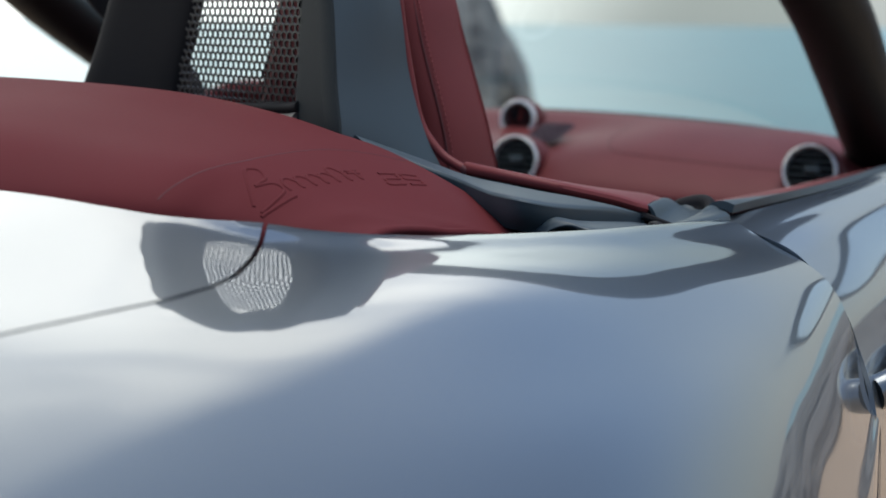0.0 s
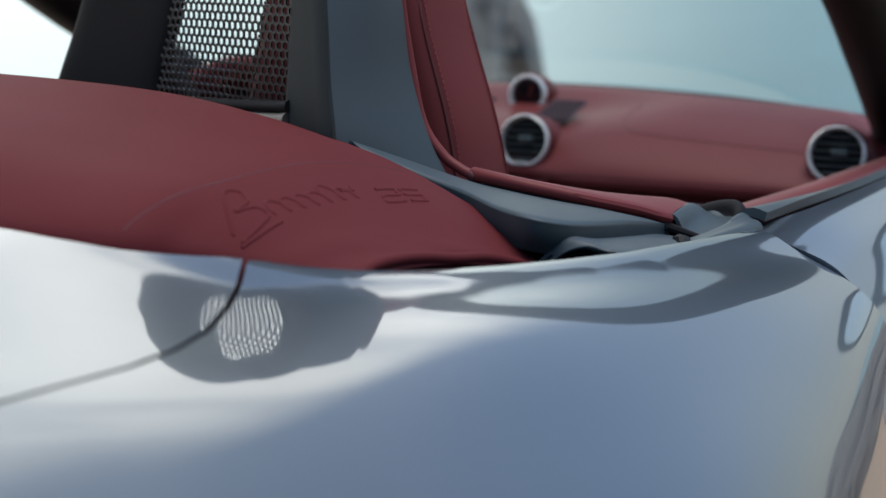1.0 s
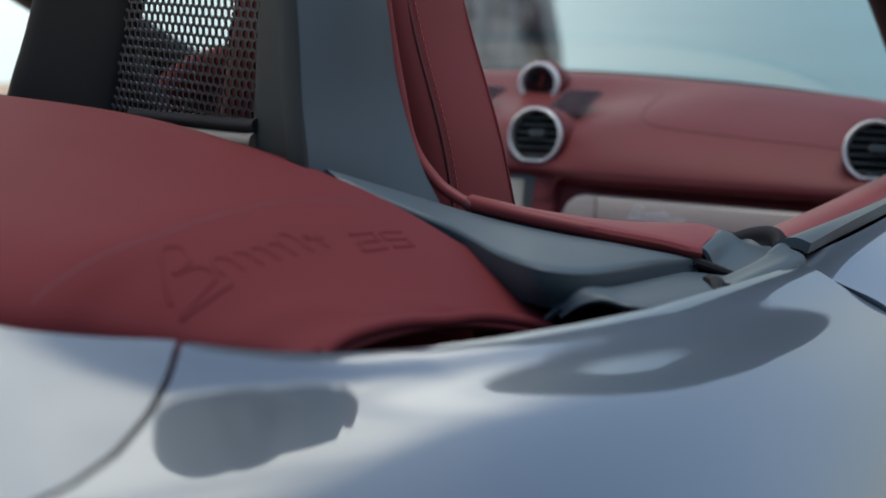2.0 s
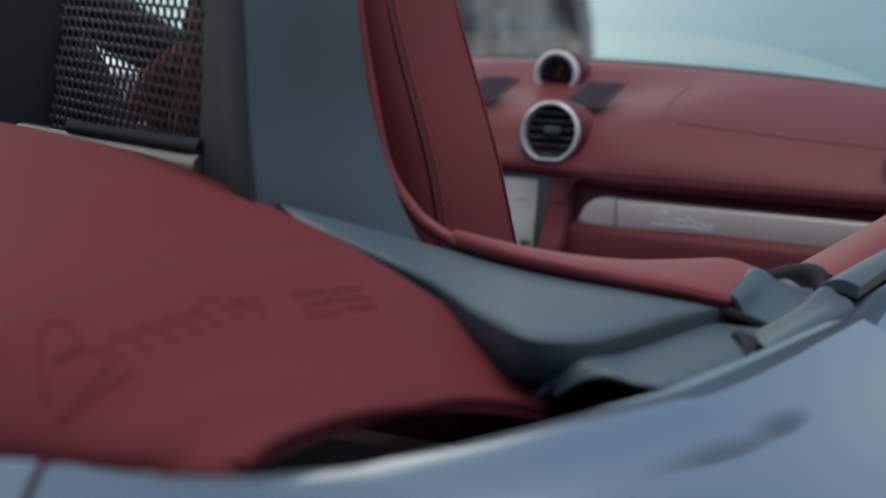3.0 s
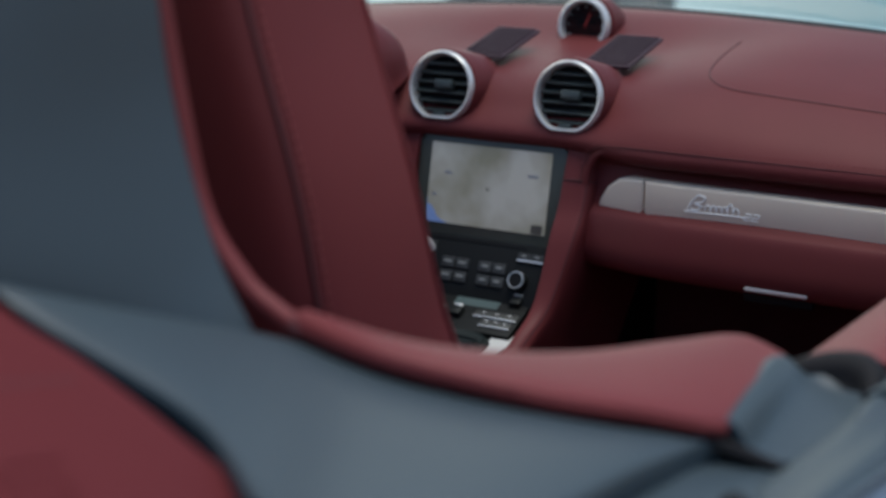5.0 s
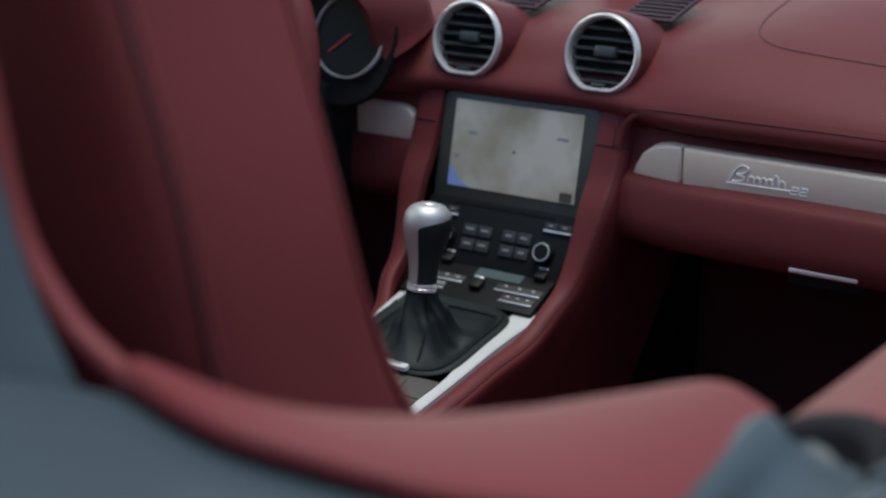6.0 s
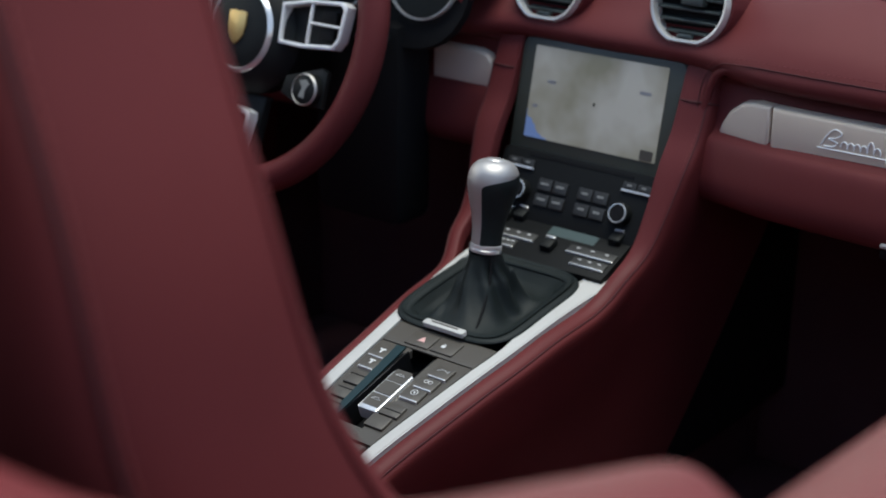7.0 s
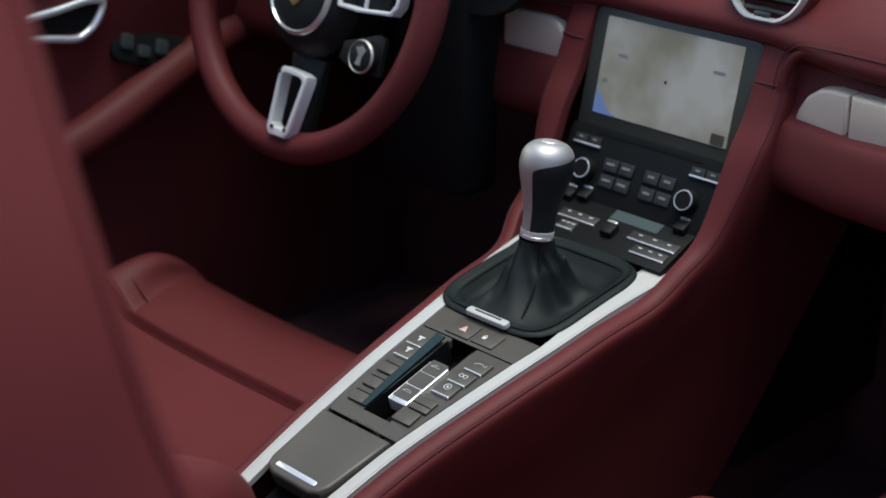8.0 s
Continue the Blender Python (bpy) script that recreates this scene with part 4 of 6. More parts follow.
    part("seam", tube([(s * x, y, z) for x, y, z in ((0.618, -1.148, 0.92), (0.634, -1.14, 0.914), (0.658, -1.133, 0.906))], [0.0040, 0.0036, 0.0022], 8), RUBBER, h, "black joint")
    return h


for s in (1, -1):
    quarter_trim(s)
    striker(s)


# ---- doors inside ----
def door_trim(s):
    d = thing("door_trim", "red leather door trim with grey sealing strip", "door trim", group="door trims")
    net = []
    for y, xo, z in ((-1.014, 0.667, 0.906), (-0.7, 0.672, 0.891), (-0.35, 0.676, 0.877), (0.05, 0.682, 0.860)):
        net.append([(xo, y, z - 0.008), (xo - 0.003, y, z - 0.001), (xo - 0.015, y, z + 0.001), (xo - 0.035, y, z - 0.004), (xo - 0.054, y, z - 0.016), (xo - 0.066, y, z - 0.042), (xo - 0.068, y, z - 0.085), (xo - 0.060, y, z - 0.14),
                    (xo - 0.050, y, z - 0.20), (xo - 0.046, y, z - 0.30), (xo - 0.02, y, z - 0.62)])
    panel = part("panel", sheet(surface([[(s * x, y, z) for x, y, z in r] for r in net], 40, 40), 0.008, flip=s < 0), RED, d)
    net = [[(xi, y, z - 0.006), (xi + 0.010, y, z - 0.001), (xo, y, zo)] for y, xi, z, xo, zo in
           ((-1.070, 0.669, 0.918, 0.690, 0.914), (-0.7, 0.674, 0.893, 0.709, 0.903), (-0.35, 0.678, 0.878, 0.714, 0.894), (0.05, 0.684, 0.862, 0.718, 0.880))]
    part("sealing_strip", sheet(surface([[(s * x, y, z) for x, y, z in r] for r in net], 30, 8), 0.008, flip=s > 0), GREY, d, "slate-grey sealing strip")
    part("armrest", tube([(s * x, y, z) for x, y, z in spline([(0.620, -0.85, 0.545), (0.615, -0.55, 0.562), (0.606, -0.42, 0.593), (0.605, -0.35, 0.616), (0.608, -0.278, 0.645), (0.615, -0.20, 0.672), (0.635, -0.05, 0.700)], 30)], [0.020 + 0.004 * math.sin(math.pi * k / 29) for k in range(30)], 14), RED, d, "padded red armrest")
    loop = [(0.600, y, z) for y, z in ((-0.475, 0.744), (-0.444, 0.748), (-0.407, 0.751), (-0.372, 0.7555), (-0.354, 0.754), (-0.350, 0.747), (-0.360, 0.730), (-0.375, 0.7195), (-0.389, 0.717), (-0.416, 0.722), (-0.443, 0.7255), (-0.478, 0.727))]
    path = spline(loop + loop[:1], 61)[:-1]
    part("handle", tube([(s * p.x, p.y, p.z) for p in path], 0.0045, 10, closed=True, up=(1, 0, 0)), CHROME, d, "polished chrome door handle loop")
    part("handle_recess", sheet(surface([[(s * 0.606, -0.478, 0.728), (s * 0.606, -0.362, 0.722)], [(s * 0.603, -0.475, 0.744), (s * 0.602, -0.354, 0.750)]], 6, 10), 0.004, flip=s > 0), RUBBER, d)
    m = facing((s * 0.617, -0.272, 0.678), (-s, 0, 0.25))
    tilt = Matrix.Rotation(math.atan2(0.34, 1) * s, 4, "Z")
    sw = part("switch_panel", prism(rounded(0.128, 0.038, 0.014), 0.008, m @ tilt, 0.002), DARK, d, "black switch panel")
    for k in range(5):
        part("switch", prism(rounded(0.016, 0.018 - 0.004 * (k % 2), 0.004), 0.005, m @ tilt @ Matrix.Translation((-0.046 + 0.023 * k, 0.004 * (-1) ** k, 0.0075)), 0.0015), SLAT, sw)
    return d


for s in (1, -1):
    door_trim(s)


def stitches(line, r=0.0006, on=0.0030, off=0.0022):
    """Short thread stitches along a line, in one mesh."""
    bm = bmesh.new()
    pts = spline(line, 700)
    run, a = 0.0, None
    for p, q in zip(pts, pts[1:]):
        d = (q - p).length
        phase = run % (on + off)
        if a is None and phase < on:
            a = p
        if a is not None and phase >= on:
            t = (p - a).normalized()
            s = t.cross(Vector((0.3, -0.5, 0.8))).normalized() * r
            u = t.cross(s)
            ends = [[bm.verts.new(e + math.cos(k * math.pi / 2) * s + math.sin(k * math.pi / 2) * u) for k in range(4)] for e in (a, p)]
            for k in range(4):
                bm.faces.new([ends[0][k], ends[0][(k + 1) % 4], ends[1][(k + 1) % 4], ends[1][k]])
            a = None
        run += d
    return bm


# ---- seats ----
def seat(cx, name, fore=0.0, out=0.0):
    st = thing(name, "red leather sports seat with tall bolsters", "seat", group="seats")
    rings = []
    for z, hw_, yf, dep, b in ((0.41, 0.22, -0.84, 0.10, 0.05), (0.51, 0.235, -0.86, 0.11, 0.10), (0.595, 0.230, -0.883, 0.12, 0.142), (0.650, 0.222, -0.897, 0.12, 0.142), (0.692, 0.209, -0.916, 0.12, 0.103), (0.76, 0.176, -0.955, 0.12, 0.030), (0.82, 0.150, -0.985, 0.115, 0.018),
                               (0.89, 0.131, -1.015, 0.10, 0.008), (0.98, 0.117, -1.032, 0.09, 0.004), (1.06, 0.094, -1.037, 0.09, 0.004), (1.12, 0.078, -1.042, 0.085, 0.004), (1.155, 0.050, -1.05, 0.06, 0.0)):
        half = [(0, yf), (0.36 * hw_, yf), (0.56 * hw_, yf + 0.45 * b), (0.76 * hw_, yf + 0.98 * b), (0.93 * hw_, yf + 0.90 * b), (1.0 * hw_, yf + 0.2 * b - 0.004), (0.97 * hw_, yf - 0.55 * dep), (0.85 * hw_, yf - 0.9 * dep), (0.5 * hw_, yf - dep), (0, yf - dep * 1.02)]
        ring = half + [(-x, y) for x, y in half[-2:0:-1]]
        rings.append([(cx + x, y, z) for x, y in ring])
    cols = [spline([r[j] for r in rings], 44) for j in range(len(rings[0]))]
    g = [[cols[j][i] for j in range(len(cols))] for i in range(44)]
    g = [spline(r + r[:1], 73)[:-1] for r in g]
    back = part("backrest", sheet(g, close_v=True), RED, st)
    for s in (1, -1):
        edge = [(cx + s * (h * 1.002), y + 0.2 * b - 0.003, z) for z, h, y, b in
                ((0.82, 0.150, -0.985, 0.018), (0.89, 0.131, -1.015, 0.008), (0.98, 0.117, -1.032, 0.004), (1.06, 0.094, -1.037, 0.004), (1.12, 0.078, -1.042, 0.004))]
        part("piping", tube(spline(edge, 40), 0.0012, 8), RED, back, "narrow edge piping")
        rear = [(cx + s * 0.885 * h, y - 0.86 * d, z) for z, h, y, d in ((0.76, 0.176, -0.955, 0.12), (0.82, 0.150, -0.985, 0.115), (0.89, 0.131, -1.015, 0.10), (0.98, 0.117, -1.032, 0.09), (1.06, 0.094, -1.037, 0.09), (1.12, 0.078, -1.042, 0.085))]
        part("seam", tube(spline(rear, 50), 0.0013, 8), STITCH, back, "dark sewn seam down the back")
        part("stitching", stitches([(x + s * 0.004, y + 0.003, z) for x, y, z in rear], 0.0007), THREAD, back)
    net = []
    for y, z in ((-0.84, 0.41), (-0.68, 0.425), (-0.52, 0.44), (-0.432, 0.450), (-0.425, 0.446), (-0.418, 0.451), (-0.36, 0.457), (-0.315, 0.445), (-0.30, 0.41), (-0.31, 0.35)):
        foot = 0.112 + 0.040 * min(1.0, max(0.0, (y + 0.52) / 0.17))
        rise = 0.026 * min(1.0, max(0.0, (-0.305 - y) / 0.06)) ** 0.7
        outer = [(foot - 0.012, 0.003), (foot, 0.003), (foot + 0.010, 0.004 + 0.22 * rise), (0.168, 0.004 + 0.85 * rise), (0.186, 0.004 + rise), (0.202, 0.35 * rise), (0.210, -0.10)]
        inner = [(0.10, 0.001), (0.13, 0.000), (0.155, -0.003), (0.170, -0.012), (0.185, -0.030), (0.200, -0.060), (0.210, -0.10)] if cx > 0 else [(0.10, 0.001), (0.15, 0.002), (0.18, 0.004), (0.205, 0.004), (0.225, -0.002), (0.240, -0.02), (0.246, -0.10)]
        right, left = (outer, inner) if cx > 0 else (inner, outer)
        net.append([(cx + out + x, y + fore, z + d) for x, d in [(-x, d) for x, d in left[::-1]] + [(-0.05, 0.0), (0.05, 0.0)] + right])
    part("cushion", sheet(surface(net, 80, 70), 0.02), RED, st)
    part("base", box(0.38, 0.48, 0.13, 0.02, pose(cx, -0.58, 0.322)), DARK, st)
    return st


seat(0.315, "passenger_seat", 0.040, 0.010)
seat(-0.335, "driver_seat")


# ---- dashboard ----
def dash_y(x):
    """How far the dash face stands back towards the seats at x."""
    return -0.018 * max(0.0, min(1.0, (abs(x) - 0.10) / 0.10))


def sweep(x):
    """How far the passenger side of the dash stands towards the seat, against a straight one."""
    x = abs(x)
    for (x0, v0), (x1, v1) in (((0.0, 0.016), (0.13, 0.016)), ((0.13, 0.016), (0.20, 0.001)), ((0.20, 0.001), (0.30, -0.007)), ((0.30, -0.007), (0.9, -0.012))):
        if x <= x1:
            return v0 + (v1 - v0) * (x - x0) / (x1 - x0)
    return -0.012


def dashboard():
    dash = thing("dashboard", "red leather dashboard with round vents", "dashboard")
    net = []
    for x in (-0.66, -0.60, -0.52, -0.40, -0.28, -0.18, -0.10, 0, 0.10, 0.18, 0.28, 0.40, 0.52, 0.60, 0.66):
        sag = 0.022 * (abs(x) / 0.5) ** 2
        b = dash_y(x)
        lift = 0.006 if abs(x) <= 0.10 else 0.0
        side = max(0.0, (abs(x) - 0.56) / 0.10) * 0.05
        dip = 0.024 * max(0.0, min(1.0, (0.24 - abs(x)) / 0.12))
        net.append([(x, 0.29 - 0.1 * abs(x), 0.902 - sag - side), (x, 0.19, 0.915 - sag - side), (x, 0.07, 0.908 - dip - sag - side), (x, -0.03 + 0.5 * b, 0.886 - 0.5 * dip - sag * 0.9 - side), (x, -0.085 + 0.7 * b, 0.862 - sag * 0.7 - side),
                    (x, -0.118 + b, 0.836 - sag * 0.4), (x, -0.136 + b, 0.813 + lift), (x, -0.136 + b, 0.804 + lift), (x, -0.124 + b, 0.800 + lift)])
    bm = sheet(surface(net, 120, 60), 0.006, flip=True)
    drop = skin_of(bm)
    pad = part("upper_pad", bm, RED, dash)
    for s in (1,):
        line = spline([(s * 0.1135, -0.1545, 0.745), (s * 0.1140, -0.1510, 0.770), (s * 0.1185, -0.1500, 0.796), (s * 0.1320, -0.1500, 0.8115), (s * 0.16, -0.1545, 0.8160), (s * 0.25, -0.1590, 0.8168), (s * 0.45, -0.1590, 0.8162), (s * 0.63, -0.1590, 0.8155)], 60)
        part("stitch_line", tube(line, 0.0006, 6), STITCH, pad, "stitched seam")
        part("stitching", stitches([(p.x, p.y - 0.0008, p.z + 0.0055) for p in line[14::6]]), THREAD, pad, "pale red thread stitches")
        part("fascia_seam", tube([(s * x, -0.1495, 0.7440) for x in (0.0900, 0.1000, 0.1100, 0.1180)], 0.0008, 6), STITCH, pad)
    lip = spline([(0.1190, -0.1500, 0.735), (0.1195, -0.1475, 0.765), (0.1235, -0.1455, 0.790), (0.1350, -0.1460, 0.8055), (0.1600, -0.1505, 0.8105), (0.2000, -0.1545, 0.8115), (0.30, -0.1555, 0.8115), (0.64, -0.1555, 0.8105)], 90)
    lip = part("recess_lip", tube(lip, 0.0042, 12), RED, pad, "rounded lip above the trim strip")
    # recess and lower panels
    for s, nm, lb in ((1, "glovebox", "red leather glovebox lid"), (-1, "knee_panel", "red leather knee panel")):
        net = []
        for x in (0.1210, 0.1300, 0.1600, 0.2000, 0.2500, 0.3500, 0.50, 0.6400):
            k = 0.018 if s < 0 else sweep(x)
            net.append([(s * x, -0.138, 0.803), (s * x, -0.128, 0.795), (s * x, -0.128, 0.785), (s * x, -0.148 + (0.014 if s < 0 else 0.8 * k), 0.752), (s * x, -0.159 + k, 0.7425), (s * x, -0.165 + k, 0.738), (s * x, -0.170 + k, 0.722), (s * x, -0.173 + k, 0.704), (s * x, -0.170 + k, 0.692), (s * x, -0.160 + k, 0.685), (s * x, -0.12, 0.678), (s * x, -0.05, 0.66), (s * x, 0.1, 0.62)])
        part(nm, sheet(surface(net, 40, 60), 0.005, flip=s > 0), RED, dash, lb)
        x_end = 0.64 if s > 0 else 0.212
        # rounded end cap and long strip, brushed silver
        cap = [(0.133, 0.7455), (0.191, 0.7440), (0.191, 0.7835), (0.173, 0.7835), (0.158, 0.780), (0.145, 0.770), (0.137, 0.757)] if s > 0 else \
              [(0.122, 0.7450), (0.205, 0.7450), (0.205, 0.7830), (0.146, 0.7830), (0.134, 0.780), (0.126, 0.771)]
        m = Matrix(((s, 0, 0, 0), (0, 0, -1, -0.144 if s > 0 else -0.129), (0, 1, 0, 0), (0, 0, 0, 1)))
        bm = prism(cap, 0.016, m, 0.004, 3)
        if s > 0:
            for v in bm.verts:
                v.co.y += sweep(v.co.x)
        bmesh.ops.recalc_face_normals(bm, faces=bm.faces)
        part("trim_cap", bm, STRIP, dash, "brushed silver trim cap")
    bm = prism([(0.1925, 0.7440), (0.655, 0.7435), (0.655, 0.7815), (0.1925, 0.7835)], 0.016, Matrix(((1, 0, 0, 0), (0, 0, -1, -0.144), (0, 1, 0, 0), (0, 0, 0, 1))), 0.004, 3)
    bmesh.ops.recalc_face_normals(bm, faces=bm.faces)
    for v in bm.verts:
        v.co.y += sweep(v.co.x)
    strip = part("trim_strip", bm, STRIP, dash, "brushed silver trim strip with raised script")
    # raised script as plain bright strokes
    def mark(pts, r):
        part("script_stroke", tube(spline([(x, -0.1607 + sweep(0.195) + (sweep(0.65) - sweep(0.195)) * (x - 0.195) / 0.455, z - 0.007) for x, z in pts], (8 if len(pts) < 40 else 2) * len(pts)), r * 0.85, 6), SCRIPT, strip)
    mark([(0.243, 0.7665), (0.248, 0.776), (0.255, 0.7825), (0.262, 0.780), (0.257, 0.775), (0.250, 0.7735), (0.258, 0.771), (0.254, 0.767), (0.246, 0.7665)], 0.0010)
    mark([(0.262 + 0.00098 * a - 0.0013 * math.sin(a), 0.7675 + 0.0029 * (1 - math.cos(a)) * (1.7 if 24 < a < 30 else 1.0)) for a in [0.5 * k for k in range(77)]], 0.0009)
    mark([(0.240, 0.7642), (0.27, 0.7645), (0.304, 0.7650)], 0.0010)
    for k in range(2):
        x = 0.306 + 0.009 * k
        mark([(x, 0.7690), (x + 0.006, 0.7690), (x + 0.005, 0.7660), (x - 0.001, 0.7655), (x - 0.001, 0.7625), (x + 0.005, 0.7625)], 0.0008)
    part("glovebox_latch", box(0.066, 0.012, 0.0045, 0.0018, pose(0.349, -0.179, 0.6895)), VENTRING, dash, "slim silver glovebox latch")
    part("latch_recess", box(0.074, 0.010, 0.016, 0.003, pose(0.350, -0.172, 0.682)), RUBBER, dash)
    seam = [(0.207, 0.085), (0.206, 0.061), (0.208, 0.010), (0.215, -0.036), (0.228, -0.060), (0.251, -0.074), (0.293, -0.079), (0.354, -0.081), (0.450, -0.083), (0.540, -0.083)]
    part("airbag_seam", tube(line_on(drop, seam, 90, 0.0000), 0.0010, 6), STITCH, pad, "fine pressed seam of the airbag lid")
    part("defroster_strip", tube(spline([(-0.57, 0.20, 0.884), (-0.3, 0.235, 0.905), (0, 0.245, 0.914), (0.3, 0.235, 0.905), (0.57, 0.20, 0.884)], 50), 0.016, 10, squash=0.5), DARK, dash, "black defroster strip below the glass")

    # round vents
    for x, z in ((-0.070, 0.860), (0.089, 0.860), (0.563, 0.866), (-0.563, 0.866)):
        m = facing((x, -0.132 if abs(x) < 0.2 else -0.134, z), (0, -1, 0.20))
        out = []
        for k in range(48):
            a = 2 * math.pi * k / 48
            px, py = 0.0415 * math.cos(a), 0.0415 * math.sin(a)
            py = max(py, -0.0383 + 0.05 * px * px / 0.0415)
            out.append((px, py))

        def ring_of(scale, dz):
            return [m @ Vector((a * scale, b * scale, dz)) for a, b in out + out[:1]]
        v = part("air_vent", sheet([ring_of(q, d) for q, d in ((0.86, -0.035), (0.86, 0.001), (0.89, 0.004), (0.94, 0.0045), (0.99, 0.002), (1.0, -0.004), (1.0, -0.03))] , 0), VENTRING, dash, "round vent in a satin silver ring")
        part("pod", sheet([ring_of(q, d) for q, d in ((1.0, -0.002), (1.05, -0.003), (1.08, -0.010), (1.09, -0.03), (1.06, -0.07), (0.90, -0.12), (0.55, -0.17), (0.1, -0.19))], 0), RED, v, "red leather vent pod")
        part("core", prism([(a * 0.87, b * 0.87) for a, b in out], 0.002, m @ Matrix.Translation((0, 0, -0.013))), RUBBER, v)
        for k in range(6):
            h = -0.026 + 0.0105 * k
            w = math.sqrt(max(0.0, 0.0335 ** 2 - h * h)) * 2
            part("slat", box(w, 0.0022, 0.010, 0.0007, m @ Matrix.Translation((0, h, -0.005)) @ pose(0, 0, 0, 18, 0, 0)), SLAT, v)
        part("tab", box(0.023, 0.011, 0.012, 0.002, m @ Matrix.Translation((0.004, 0.003, -0.001))), SLAT, v)
        part("thumb_wheel", box(0.016, 0.005, 0.008, 0.002, m @ Matrix.Translation((0, -0.0310, -0.001))), SLAT, v)
        if abs(x) < 0.2:
            part("grille", box(0.058, 0.100, 0.004, 0.001, pose(x + 0.010, -0.008, 0.8965, 12.5, 0, 0)), GRILLE, v, "dark purple slotted grille")
            for k in range(9):
                gy = -0.050 + 0.0105 * k
                part("grille_bar", box(0.052, 0.0045, 0.004, 0.001, pose(x + 0.010, gy, 0.8992 + 0.222 * (gy + 0.008), 12.5, 0, 0)), GRILLE, v)
    # clock on the pad
    m = facing((0, 0.098, 0.911), (0, -1, 0.14))
    c = part("clock", lathe([(0.0275, -0.006), (0.0275, 0.003), (0.029, 0.0055), (0.032, 0.0055), (0.034, 0.002), (0.0345, -0.006), (0.0345, -0.02)], 48, m), VENTRING, dash, "small round clock in a silver ring")
    part("clock_pod", lathe([(0.035, -0.004), (0.038, -0.008), (0.037, -0.04), (0.028, -0.075), (0.0, -0.09)], 40, m), RED, c)
    part("dial", lathe([(0.0, -0.004), (0.0285, -0.004), (0.0285, -0.007)], 40, m), RUBBER, c)
    part("hand", box(0.0012, 0.018, 0.0006, 0, m @ Matrix.Translation((0.003, 0.006, -0.003)) @ pose(0.0000, 0.0000, -0.0007, -0.0007, 0.00, -20.0000)), REDMARK, c, "red clock hand")
    for k in range(12):
        a = math.pi * k / 6
        part("tick", box(0.0009, 0.004, 0.0006, 0, m @ Matrix.Translation((0.0235 * math.sin(a), 0.0235 * math.cos(a), -0.0035)) @ pose(0, 0, 0, 0, 0, -math.degrees(a))), MARK, c)
    return dash


dashboard()


# ---- instrument binnacle ----
def binnacle():
    b = thing("instrument_binnacle", "black instrument binnacle with three dials", "instruments")
    part("hood", tube(spline([(-0.51, -0.14, 0.84), (-0.485, -0.15, 0.905), (-0.335, -0.16, 0.950), (-0.175, -0.15, 0.912), (-0.145, -0.13, 0.850)], 40), 0.022, 12, up=(0, 1, 0), squash=2.4), RED, b, "red leather hood")
    m = facing((-0.320, -0.165, 0.855), (0, -1, 0.3))
    part("face", prism(rounded(0.375, 0.15, 0.06), 0.01, m), RUBBER, b)
    for dx, r in ((-0.120, 0.046), (0.010, 0.057), (0.132, 0.046)):
        d = part("dial", lathe([(r * 0.95, 0.010), (r * 0.965, 0.0135), (r, 0.013), (r, 0.008)], 40, m @ Matrix.Translation((dx, 0, 0.004))), SILVER, b, "silver-ringed dial")
        part("dial_face", lathe([(0, 0.0095), (r * 0.92, 0.0095), (r * 0.92, 0.008)], 36, m @ Matrix.Translation((dx, 0, 0.004))), DARK, d)
        part("needle", box(0.0018, r * 0.7, 0.001, 0, m @ Matrix.Translation((dx, 0, 0.016)) @ pose(0.0000, 0.0000, -0.0007, -0.0007, 0.00, 129.9964) @ Matrix.Translation((0, r * 0.3, 0))), REDMARK, d)
    part("switch_pod", box(0.12, 0.06, 0.22, 0.014, pose(-0.262, -0.175, 0.700)), RUBBER, b, "black steering column shroud")
    for s in (1, -1):
        st = part("stalk", tube([m @ Vector(p) for p in ((s * 0.05, -0.075, 0.06), (s * 0.11, -0.072, 0.085), (s * 0.155, -0.070, 0.09))], [0.008, 0.007, 0.010], 10, squash=0.7), DARK, b)
    part("column_cowl", tube([(-0.345, -0.04, 0.79), (-0.345, -0.16, 0.785), (-0.345, -0.235, 0.80)], [0.07, 0.065, 0.05], 16), DARK, b)
    return b


binnacle()


